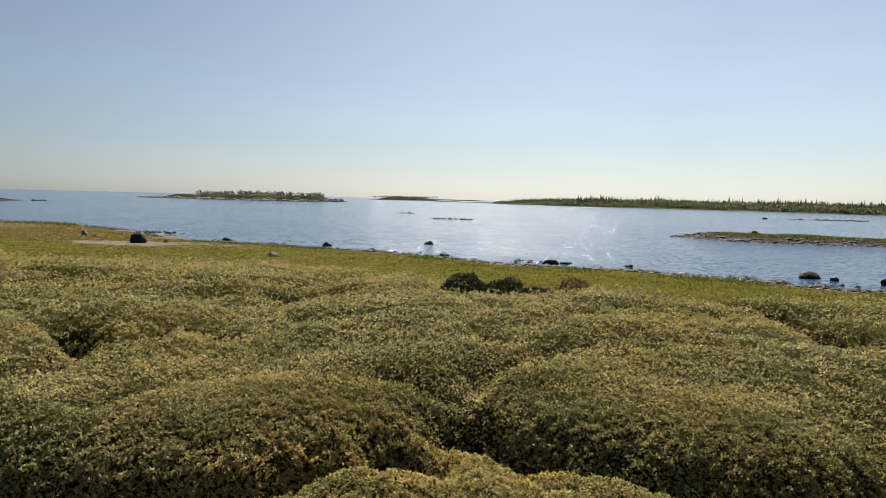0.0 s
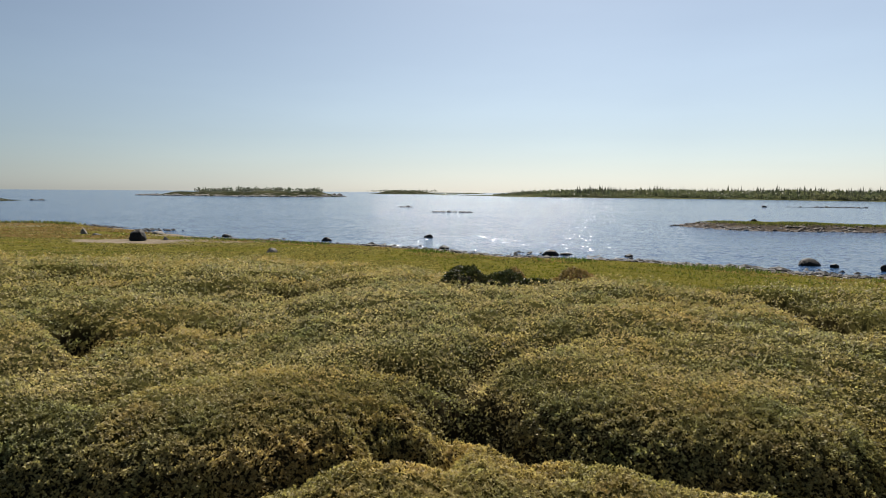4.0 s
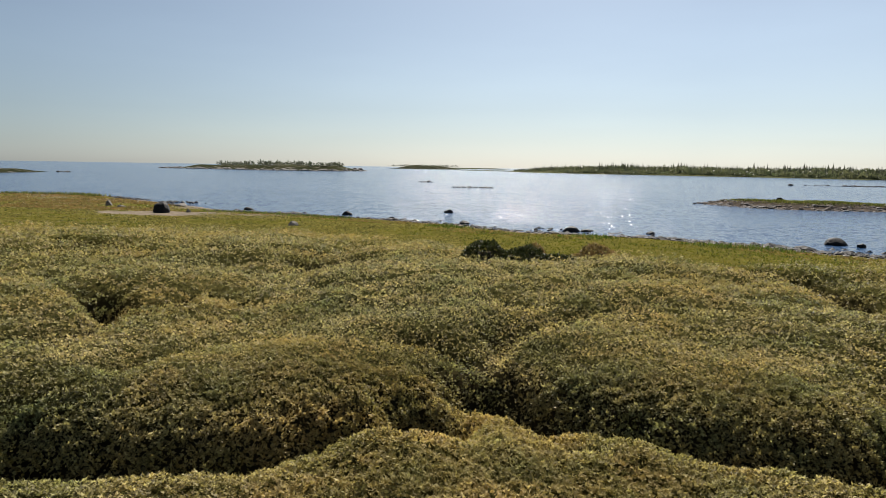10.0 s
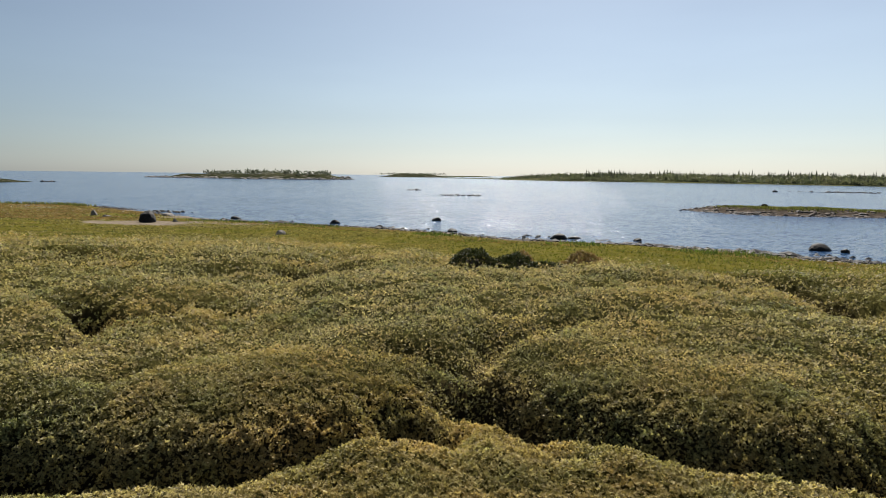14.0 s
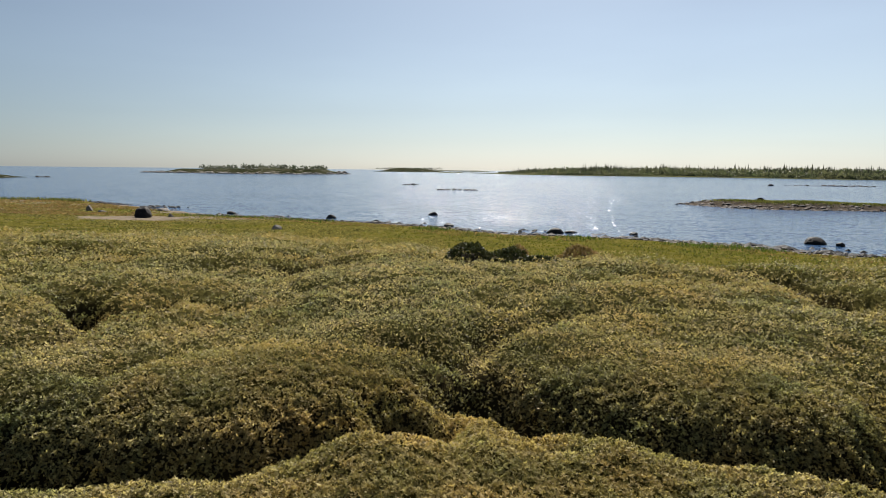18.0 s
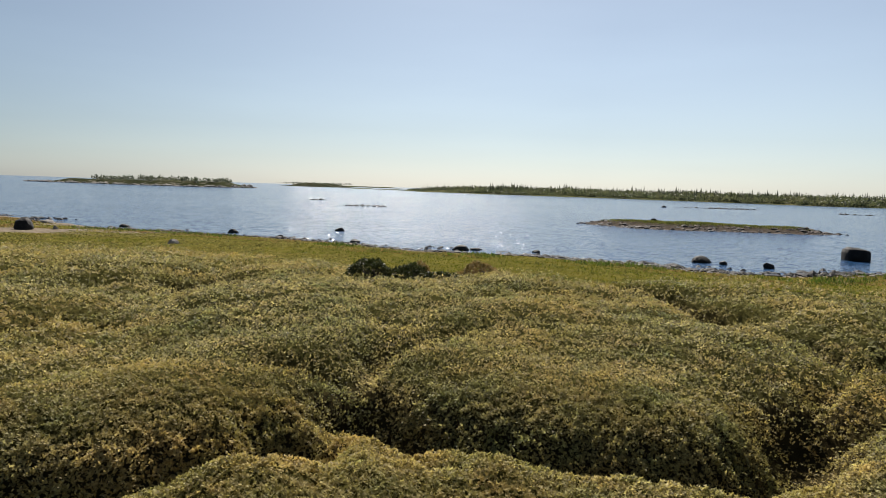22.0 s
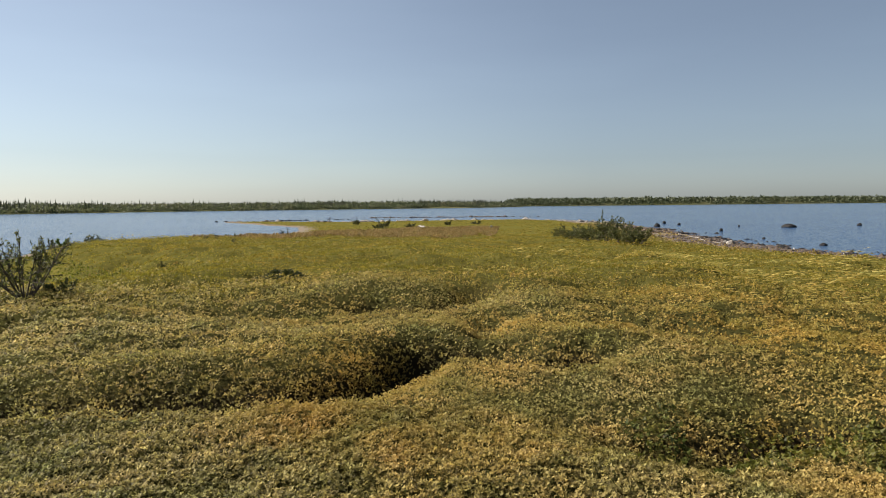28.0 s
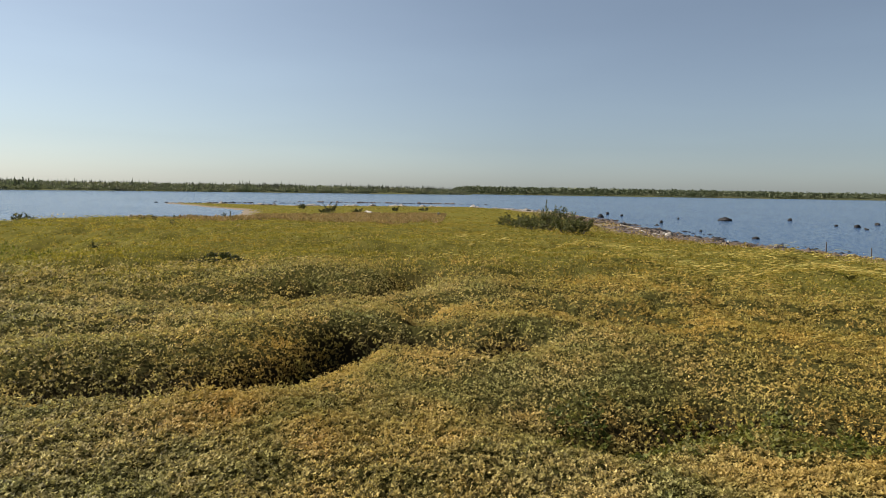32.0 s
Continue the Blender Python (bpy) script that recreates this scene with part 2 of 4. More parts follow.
M_GROUND = ground_material()
M_WATER = water_material()
M_HEATH = leafy("heath_leaf", (0.08, 0.068, 0.036), (0.32, 0.27, 0.138), (0.62, 0.54, 0.31), (0.36, 0.265, 0.105), 0.35, 0.45, 0.6, 0.6, 0.15)
M_WEST = leafy("western_turf", (0.05, 0.045, 0.016), (0.18, 0.155, 0.06), (0.34, 0.29, 0.13), (0.26, 0.19, 0.06), 0.3, 0.36, 0.7)
M_DARKLEAF = leafy("dark_shrub_leaf", (0.022, 0.026, 0.010), (0.048, 0.055, 0.018), (0.10, 0.105, 0.045), (0.075, 0.062, 0.03), 0.8, 0.28)
M_BILBERRY = leafy("bilberry_leaf", (0.04, 0.048, 0.016), (0.10, 0.115, 0.03), (0.22, 0.22, 0.08), (0.17, 0.13, 0.05), 0.8, 0.35)
M_WILLOW = leafy("willow_leaf", (0.036, 0.040, 0.016), (0.078, 0.083, 0.033), (0.155, 0.155, 0.075), (0.13, 0.11, 0.05), 0.8, 0.4)
M_TURF = leafy("short_turf", (0.122, 0.102, 0.016), (0.212, 0.172, 0.029), (0.315, 0.248, 0.062), (0.30, 0.19, 0.04), 0.3, 0.4, 0.7)
M_GREENLEAF = leafy("green_shrub_leaf", (0.03, 0.05, 0.012), (0.06, 0.10, 0.018), (0.12, 0.17, 0.04), (0.10, 0.11, 0.03), 0.8, 0.35)
M_GRASS = leafy("shore_grass", (0.068, 0.080, 0.010), (0.115, 0.124, 0.014), (0.175, 0.17, 0.023), (0.17, 0.13, 0.038), 0.22, 0.36, 0.7, 0.55)
M_STRAW = leafy("dry_grass", (0.16, 0.10, 0.05), (0.25, 0.165, 0.085), (0.34, 0.25, 0.14), (0.22, 0.13, 0.075), 0.3, 0.35)
M_PALE = leafy("pale_straw", (0.24, 0.18, 0.05), (0.34, 0.26, 0.08), (0.48, 0.39, 0.15), (0.32, 0.21, 0.06), 0.4, 0.35, 0.6)
# distance haze is put into this needle colour: greyer and bluer
M_SPRUCE_HAZY = leafy("hazy_spruce_needles", (0.06, 0.066, 0.066), (0.082, 0.09, 0.088), (0.112, 0.12, 0.114), (0.10, 0.106, 0.10), 0.02, 0.4)
# darker copy for the east shore: weaker haze there, put into the colour
M_NEEDLES_UNHAZY = leafy("unhazy_needles", (0.05, 0.06, 0.038), (0.068, 0.08, 0.05), (0.09, 0.10, 0.064), (0.08, 0.085, 0.05), 0.02, 0.2)
# scrub leaves lightened and greyed, with the far haze painted into them
M_BIRCH_HAZY = leafy("hazy_birch_leaf", (0.075, 0.084, 0.062), (0.102, 0.112, 0.082), (0.145, 0.152, 0.112), (0.125, 0.122, 0.088), 0.02, 0.4)
M_BARK = earthy("grey_bark", (0.05, 0.04, 0.03), (0.10, 0.085, 0.07), (0.18, 0.16, 0.14), 9, 0.9, 0.01)
M_DRIFT = earthy("bleached_driftwood", (0.16, 0.145, 0.125), (0.27, 0.25, 0.22), (0.38, 0.355, 0.32), 5, 0.85, 0.01)
M_ROCK_DARK = earthy("dark_wet_boulder", (0.006, 0.006, 0.0065), (0.013, 0.0125, 0.0125), (0.03, 0.028, 0.027), 2.2, 0.75, 0.03)
M_ROCK = earthy("lichen_granite", (0.11, 0.10, 0.09), (0.20, 0.185, 0.165), (0.31, 0.29, 0.265), 2.6, 0.85, 0.03, (0.09, 0.085, 0.07))
M_ROCK_RED = earthy("reddish_granite", (0.05, 0.037, 0.03), (0.10, 0.078, 0.064), (0.19, 0.158, 0.135), 3.0, 0.85, 0.03)
M_ISLE = earthy("island_turf", (0.018, 0.022, 0.012), (0.034, 0.037, 0.02), (0.065, 0.063, 0.04), 0.09, 0.95, 0.3, (0.13, 0.122, 0.10), 0.0)
M_SHINGLE = earthy("islet_shingle", (0.03, 0.026, 0.022), (0.062, 0.052, 0.043), (0.12, 0.10, 0.085), 1.5, 0.9, 0.05, None, 0.0)
M_FAR = earthy("far_shore_land", (0.045, 0.05, 0.025), (0.07, 0.075, 0.036), (0.11, 0.10, 0.055), 0.02, 0.95, 0.5, None, 0.0)


# ---- mesh helpers ----
def mesh_obj(name, verts, faces, material, smooth=True):
    """A mesh object from arrays; faces: (n, 3) or (n, 4) indices."""
    verts, faces = np.asarray(verts, np.float32), np.asarray(faces, np.int32)
    me = bpy.data.meshes.new(name)
    k = faces.shape[1]
    me.vertices.add(len(verts))
    me.vertices.foreach_set("co", verts.ravel())
    me.loops.add(faces.size)
    me.loops.foreach_set("vertex_index", faces.ravel())
    me.polygons.add(len(faces))
    me.polygons.foreach_set("loop_start", np.arange(0, faces.size, k, dtype=np.int32))
    me.polygons.foreach_set("use_smooth", np.full(len(faces), smooth))
    me.update(calc_edges=True)
    me.materials.append(material)
    return new(name, me)


def part(name, bm, material, parent=None, label="", smooth=True):
    me = bpy.data.meshes.new(name)
    bm.to_mesh(me)
    bm.free()
    for f in me.polygons:
        f.use_smooth = smooth
    me.materials.append(material)
    ob = new(name, me)
    if parent:
        ob.parent = parent
    if label:
        tagged(ob, label)
    return ob


def child(ob, parent, label=""):
    ob.parent = parent
    if label:
        tagged(ob, label)
    return ob


def vnoise(x, y, seed=0):
    """Smooth value noise in 0..1 over the plan."""
    xi, yi = np.floor(x).astype(np.int64), np.floor(y).astype(np.int64)
    fx, fy = x - xi, y - yi
    fx, fy = fx * fx * (3 - 2 * fx), fy * fy * (3 - 2 * fy)

    def h(a, b):
        v = (a * 374761393 + b * 668265263 + seed * 1442695041) & 0x7FFFFFFF
        v = ((v ^ (v >> 13)) * 1274126177) & 0x7FFFFFFF
        return ((v ^ (v >> 16)) & 0xFFFF) / 65535.0

    top = h(xi, yi) * (1 - fx) + h(xi + 1, yi) * fx
    bot = h(xi, yi + 1) * (1 - fx) + h(xi + 1, yi + 1) * fx
    return top * (1 - fy) + bot * fy


def fbm(x, y, seed=0, octaves=3):
    total, amp, size = 0, 0.5, 0
    for o in range(octaves):
        total = total + amp * vnoise(x * 2**o + 17.3 * o, y * 2**o - 9.1 * o, seed + o)
        size += amp
        amp *= 0.5
    return total / size


def smooth01(s):
    s = np.clip(s, 0, 1)
    return s * s * (3 - 2 * s)


def seg_dist(x, y, line, closed=False):
    """Distance to a polyline."""
    pts = np.array(line, float)
    ends = np.roll(pts, -1, 0) if closed else pts[1:]
    best = np.full(x.shape, 1e9)
    for (ax, ay), (bx, by) in zip(pts, ends):
        dx, dy = bx - ax, by - ay
        k = np.clip(((x - ax) * dx + (y - ay) * dy) / (dx * dx + dy * dy + 1e-9), 0, 1)
        best = np.minimum(best, (x - ax - k * dx) ** 2 + (y - ay - k * dy) ** 2)
    return np.sqrt(best)


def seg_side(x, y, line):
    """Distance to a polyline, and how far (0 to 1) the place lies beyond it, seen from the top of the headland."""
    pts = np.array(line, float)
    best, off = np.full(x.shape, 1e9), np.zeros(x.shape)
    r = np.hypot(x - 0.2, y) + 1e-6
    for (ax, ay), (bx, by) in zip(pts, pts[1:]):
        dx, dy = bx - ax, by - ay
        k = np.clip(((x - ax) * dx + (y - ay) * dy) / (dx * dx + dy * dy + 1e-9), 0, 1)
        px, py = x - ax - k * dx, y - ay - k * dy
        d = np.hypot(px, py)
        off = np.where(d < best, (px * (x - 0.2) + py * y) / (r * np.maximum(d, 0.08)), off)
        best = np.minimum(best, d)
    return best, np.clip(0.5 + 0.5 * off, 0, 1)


def inside(x, y, poly):
    r = np.zeros(x.shape, bool)
    pts = np.array(poly, float)
    for (ax, ay), (bx, by) in zip(pts, np.roll(pts, -1, 0)):
        if ay != by:
            r ^= ((ay > y) != (by > y)) & (x < (bx - ax) * (y - ay) / (by - ay) + ax)
    return r


# ---- the headland's plan ----
COAST_FRONT = [(-75, 60), (-58, 76), (-42, 71), (-36, 71.5), (-30, 68), (-20.6, 57.6), (-13.6, 49.6), (-9.2, 48), (-5, 45.8), (-1, 43.2), (2.5, 40.4), (6.1, 36.4), (11.1, 34.4), (13.4, 32.6), (16.4, 30.8), (18.8, 27.4), (21.1, 26.2), (25, 26.8), (28, 27.2), (32.8, 28.4)]
COAST_SPIT = [(38, 32), (45, 34.5), (52, 32), (57, 28), (62, 27), (69, 28.7), (78, 27.4), (88, 28.6), (103, 33), (118, 45), (138, 61), (143, 60), (140, 46), (132, 30), (140, 12), (141, -3), (136, -10), (110, -19)]
COAST_RIGHT = [(92, -19.7), (72, -19.5), (58, -19), (50, -20.6), (44, -22.3), (38.8, -24.8), (22, -31), (0, -36), (-40, -42), (-75, -20)]
COAST = COAST_FRONT + COAST_SPIT + COAST_RIGHT

# hollows between the heath hummocks: depth, the line in plan, and how wide they gape
HOLLOWS = [
    (0.47, [(-2.97, 3.73), (-2.24, 3.66), (-1.75, 3.59), (-1.3, 3.61), (-0.95, 3.68), (-0.78, 3.79), (-0.6, 3.9), (-0.4, 3.97), (-0.05, 4.0), (0.1, 4.31)], 0.9),
    (0.17, [(0.22, 4.66), (0.37, 4.88), (0.5, 5.25), (0.83, 5.97)], 0.42),
    (0.22, [(0.83, 5.97), (1.1, 6.31), (1.59, 6.78), (1.83, 6.98)], 0.45),
    (0.18, [(0.48, 5.45), (0.15, 5.71), (-0.04, 5.71)], 0.42),
    (0.48, [(0.57, 4.9), (0.75, 4.67), (0.94, 4.37), (1.06, 4.18), (1.31, 4.04), (1.52, 3.89), (1.67, 3.81), (1.98, 3.71), (2.26, 3.54), (2.56, 3.37), (2.87, 3.41), (3.29, 3.66), (3.91, 4.23)], 0.95),
    (0.26, [(3.87, 4.18), (4.17, 4.49), (4.45, 4.68)], 0.55),
    (0.1, [(4.23, 4.44), (4.42, 4.58), (4.7, 4.77)], 0.5),
    (0.08, [(0.42, 4.28), (0.53, 4.14), (0.7, 3.8), (0.91, 3.59)], 0.35),
    (0.3, [(5.23, 10.72), (5.74, 9.66), (5.81, 8.72), (5.64, 8.03), (5.38, 7.41), (5.29, 6.91), (5.56, 6.45), (5.51, 5.66), (5.37, 5.12)], 0.75),
    (0.42, [(5.39, 5.13), (5.87, 5.29), (7.36, 6.08), (8.05, 6.41)], 0.85),
    (0.26, [(8.08, 7.53), (7.89, 7.03), (8.75, 7.35)], 0.8),
    (0.24, [(0.97, 7.52), (1.16, 7.2)], 0.5),
    (0.2, [(-1.07, 8.1), (-0.83, 8.03)], 0.5),
    (0.24, [(-2.21, 7.67), (-1.92, 7.43)], 0.5),
    (0.33, [(-3.61, 7.62), (-3.2, 6.97), (-2.88, 7.09)], 0.65),
    (0.24, [(-2.85, 7.03), (-2.64, 7.6), (-2.48, 7.9)], 0.5),
    (0.2, [(-3.12, 6.86), (-3.16, 6.15), (-3.17, 5.68), (-3.27, 5.44)], 0.5),
    (0.13, [(-2.2, 4.83), (-2.09, 4.93), (-1.94, 5.17)], 0.5),
    (0.28, [(-6.17, 11.86), (-5.3, 11.62), (-4.42, 11.52)], 1),
    (0.3, [(-1.86, 10.46), (-1.35, 10.6), (-1.01, 11.61)], 0.9),
    (0.52, [(4.87, 3.96), (4.94, 3.63), (5.16, 3.22), (5.32, 2.8), (5.4, 2.43), (5.57, 1.99), (5.63, 1.6), (5.99, 1.23), (6.49, 0.98), (7.1, 0.81)], 0.8),
    (0.56, [(7.1, 0.81), (7.6, 0.54), (7.71, 0.17), (7.45, -0.22), (7.2, -0.56), (7.34, -0.96)], 0.8),
    (0.22, [(7.28, -0.96), (7.74, -1.06)], 0.6),
    (0.36, [(11.15, 1.98), (10.86, 1.35), (10.86, 0.86), (11.46, 0.64), (12.46, 0.38), (14.06, 0.43)], 1.1),
    (0.2, [(10.2, 4.18), (9.95, 3.37), (10.01, 2.66), (10.61, 1.99)], 0.9),
    (0.22, [(9.37, 0.04), (8.77, -0.05)], 0.7),
    (0.6, [(19.39, -1.2), (19.23, -1.74)], 1.4),
    (0.55, [(17.17, -0.49), (17.17, -0.99)], 1.3),
    (0.55, [(16.12, 5.53), (16.49, 4.86)], 1.3),
    (0.38, [(9.12, -1.78), (8.76, -2.13), (8.55, -2.8)], 0.8),
    (0.38, [(10.66, -1.93), (10.68, -2.51)], 0.8),
    (0.3, [(4.81, -1.36), (5.1, -1.88), (5.29, -2.5), (4.98, -3.02), (4.67, -3.74)], 0.9),
    (0.48, [(-8.5, 14.1), (-6.5, 13.4), (-3.8, 12.9)], 1.2),
    (0.46, [(-1.9, 12.0), (-1.4, 13.4), (-0.9, 15.1)], 1.2),
    (0.5, [(-5.3, 17.1), (-4.3, 17.3)], 1.6),
    (0.5, [(-2.6, 16.1), (-1.2, 16.2)], 1.6),
    (0.4, [(18.4, 2.0), (18.8, 0.8), (19.6, -1.4)], 1.6),
]


def coast_depth(x, y):
    """Metres inland from the water's edge (negative in the sea)."""
    d = seg_dist(x, y, COAST, True)
    d = np.where(inside(x, y, COAST), d, -d)
    return d + (fbm(x / 3.1, y / 3.1, 5) - 0.5) * 1.6


def hummock(x, y):
    """What the hollows take away and the lumps add to the heath."""
    wob = (fbm(x * 1.3, y * 1.3, 31) - 0.5) * 0.25
    wob2 = (fbm(x * 1.3, y * 1.3, 47) - 0.5) * 0.25
    z = np.zeros(x.shape)
    cut, bank = np.zeros(x.shape), np.zeros(x.shape)
    for depth, line, w in HOLLOWS:
        lo, hi = np.min(line, 0) - 2.4 * w, np.max(line, 0) + 2.4 * w
        k = (x > lo[0]) & (x < hi[0]) & (y > lo[1]) & (y < hi[1])
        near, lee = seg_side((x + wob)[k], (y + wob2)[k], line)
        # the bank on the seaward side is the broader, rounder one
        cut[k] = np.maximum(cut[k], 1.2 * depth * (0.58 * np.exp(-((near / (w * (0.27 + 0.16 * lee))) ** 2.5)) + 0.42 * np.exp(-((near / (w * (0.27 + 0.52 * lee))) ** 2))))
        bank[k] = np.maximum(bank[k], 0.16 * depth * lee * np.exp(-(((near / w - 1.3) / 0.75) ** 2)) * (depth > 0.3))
    z += bank - cut
    r = np.hypot(x, y)
    z += (fbm(x / 1.9, y / 1.9, 3) - 0.5) * 0.22 + (fbm(x / 0.9, y / 0.9, 13, 2) - 0.5) * 0.11 + (fbm(x / 0.4, y / 0.4, 8) - 0.5) * 0.06
    small = np.clip(fbm(x / 2.3, y / 2.3, 77, 2) - 0.5, 0, 1)
    z -= small * 0.35 * smooth01((r - 10) / 12)
    z += (fbm(x / 3.4, y / 2.4, 53, 2) - 0.5) * 0.42 * smooth01((r - 9) / 6)
    z += (fbm(x / 0.45, y / 2.2, 64, 2) - 0.5) * 0.2 * smooth01((x - 7) / 5) * smooth01((3 - y) / 4)  # low wind-combed ridges
    # sinuous cracks between the smaller lumps further off
    vein = np.abs(fbm(x / 2.6 + wob, y / 2.6 + wob2, 91, 2) - 0.5)
    some = smooth01((fbm(x / 6.0, y / 6.0, 92, 2) - 0.42) / 0.12) * smooth01((r - 8.5) / 4)
    z -= 0.3 * some * np.exp(-((vein / 0.03) ** 2))
    return z, cut


def plateau(x, y):
    y0 = 10.2 + 2.8 * smooth01((2 - x) / 5) + 17 * smooth01((x - 14) / 18)
    p = 1.93 - 0.0065 * np.clip(x, 0, 25) - 0.026 * np.clip(x - 25, 0, 16) - 0.095 * np.maximum(0, y - y0) - 0.05 * np.maximum(0, -y - 3)
    p = p - 0.62 * smooth01((x - 40) / 22) - 0.25 * smooth01((x - 62) / 50)
    return np.maximum(p, 0.42 - 0.1 * smooth01((x - 90) / 40))


def height(x, y):
    d = coast_depth(x, y)
    front = smooth01(y / 6)
    steep = smooth01((x - 20) / 12) * (1 - smooth01((x - 56) / 10)) * front
    start = (5 - 4.2 * steep) * front + 3 * (1 - front)
    wide = (16 - 9.5 * steep) * front + 12 * (1 - front)
    p = plateau(x, y)
    edge = np.minimum(0.25, p * 0.5)
    land = edge * np.clip(d / np.maximum(start, 0.8), 0, 1) + (p - edge) * smooth01((d - start) / wide)
    hz, cut = hummock(x, y)
    bound = np.interp(x, (2, 3.3, 4, 4.6, 6.6, 7.8, 9, 10.5, 13, 19), (12.9, 12.4, 10.9, 10.2, 10.0, 9.6, 8.7, 8.3, 9.8, 11.8)) + 1.75 * np.maximum(0, 2 - x) + (fbm(x / 1.5, y / 1.5, 19) - 0.5) * 1.4
    front_edge = smooth01((y - bound) / 1.4) * (1 - smooth01((x - 19) / 5))
    heath = smooth01((land - 0.9 + 0.42 * smooth01((1 - x) / 6) * smooth01(y / 10)) / 0.4) * (1 - front_edge)
    z = np.where(d > 0, land + hz * heath + (1 - heath) * (fbm(x / 1.2, y / 1.2, 12) - 0.5) * 0.14 * smooth01(d / 4), d * 0.07)
    return np.maximum(z, -1.6), d, heath, cut


def sand_patch(x, y):
    """The bare sand round the boulder on the western shore."""
    e = ((x + 17.4) / 3.7) ** 2 + ((y - 43.6) / 2.2) ** 2 + (fbm(x / 1.6, y / 1.6, 63) - 0.5) * 1.6
    return 1 - smooth01((e - 0.7) / 0.4)


def turf_share(x, y):
    """How far the tall heath has given way to short turf."""
    r = np.hypot(x, y) + (fbm(x / 3, y / 3, 83) - 0.5) * 6
    return np.clip(smooth01((r - 11.5) / 7) * smooth01((x - 5) / 6) + smooth01((x - 13) / 5) * smooth01((y - 8) / 3), 0, 0.97)


# ---- ground: rings round the viewpoint, finest ahead ----
def build_ground():
    rings = np.concatenate([[0.02, 0.3, 0.6], 0.9 * 1.0165 ** np.arange(0, 330), [230, 300, 420, 700, 1400, 3000, 4600]])
    ahead = np.radians(np.arange(-42, 142.1, 0.46))
    behind = np.radians(np.arange(146, 318, 4.0))
    ang = np.concatenate([ahead, behind])
    R, A = np.meshgrid(rings, ang, indexing="ij")
    X, Y = R * np.sin(A), R * np.cos(A)
    z, d, heath, cut = height(X.ravel(), Y.ravel())
    z = np.where(R.ravel() > 190, -1.6, z)
    nr, na = R.shape
    verts = np.column_stack([X.ravel(), Y.ravel(), z])
    verts = np.vstack([verts, [[0, 0, z[:na].mean()]]])
    i, j = np.meshgrid(np.arange(nr - 1), np.arange(na), indexing="ij")
    k = (j + 1) % na
    quads = np.stack([i * na + j, i * na + k, (i + 1) * na + k, (i + 1) * na + j], -1).reshape(-1, 4)
    ob = mesh_obj("ground", verts, quads[:, ::-1], M_GROUND)
    wide = 2.8 * smooth01((-8 - Y.ravel()) / 4) * smooth01((X.ravel() - 38) / 6)  # the pebble beach of the eastern bay
    front = smooth01((Y.ravel() - 14) / 4) * (1 - smooth01((X.ravel() - 36) / 6))
    sand = 1 - smooth01((d - 1.0 + 0.8 * front - wide - 1.6 * (1 - 0.6 * front) * fbm(X.ravel() / 2, Y.ravel() / 2, 21)) / 1.2)
    bare = np.where((Y.ravel() > 40) & (X.ravel() < -8), smooth01((fbm(X.ravel() / 3, Y.ravel() / 3, 9) - 0.5) / 0.1) * smooth01((9 - d) / 4), 0)
    sand = np.maximum(np.maximum(sand, bare), sand_patch(X.ravel(), Y.ravel()))
    # the darker ground ramp takes over where hollows cut into the heath
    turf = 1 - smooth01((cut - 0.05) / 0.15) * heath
    short = smooth01((R.ravel() - 8) / 14) * np.maximum(1 - heath, 0.62 + 0.2 * turf_share(X.ravel(), Y.ravel()))
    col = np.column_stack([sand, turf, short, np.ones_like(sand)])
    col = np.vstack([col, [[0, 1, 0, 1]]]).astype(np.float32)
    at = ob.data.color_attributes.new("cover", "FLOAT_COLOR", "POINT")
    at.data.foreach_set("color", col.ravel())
    return tagged(ob, "hummocky peat headland sloping to a sandy stony shore", "ground", kind="structure")


build_ground()

# ---- sea ----
rr = np.array([0.5, 30, 120, 400, 1200, 2600, 4700.0])
aa = np.radians(np.arange(0, 360, 5.0))
R, A = np.meshgrid(rr, aa, indexing="ij")
i, j = np.meshgrid(np.arange(len(rr) - 1), np.arange(len(aa)), indexing="ij")
k = (j + 1) % len(aa)
na = len(aa)
sea = mesh_obj("water", np.column_stack([(R * np.sin(A)).ravel(), (R * np.cos(A)).ravel(), np.zeros(R.size)]), np.stack([i * na + j, (i + 1) * na + j, (i + 1) * na + k, i * na + k], -1).reshape(-1, 4)[:, ::-1], M_WATER)
tagged(sea, "blue rippled sea with sun glitter", "sea", kind="structure")


# ---- leaves and blades ----
def leaf_mesh(name, base, way, side, length, width, material, bend=0.25, tone=None):
    """One mesh of single leaves: base, midrib way, sideways way (unit rows), length and width by leaf."""
    n = len(base)
    L, W = length[:, None], width[:, None]
    v = np.empty((n, 3, 3), np.float32)
    v[:, 0] = base - side * W * 0.5
    v[:, 1] = base + side * W * 0.5
    v[:, 2] = base + way * L + np.cross(side, way) * W * bend
    ob = mesh_obj(name, v.reshape(-1, 3), np.arange(3 * n).reshape(-1, 3), material, False)
    if tone is None:
        tone = rng.random(n)
    ob.data.attributes.new("tone", "FLOAT", "POINT").data.foreach_set("value", np.repeat(tone, 3).astype(np.float32))
    return ob


def unit(v):
    return v / np.maximum(np.linalg.norm(v, axis=1, keepdims=True), 1e-9)


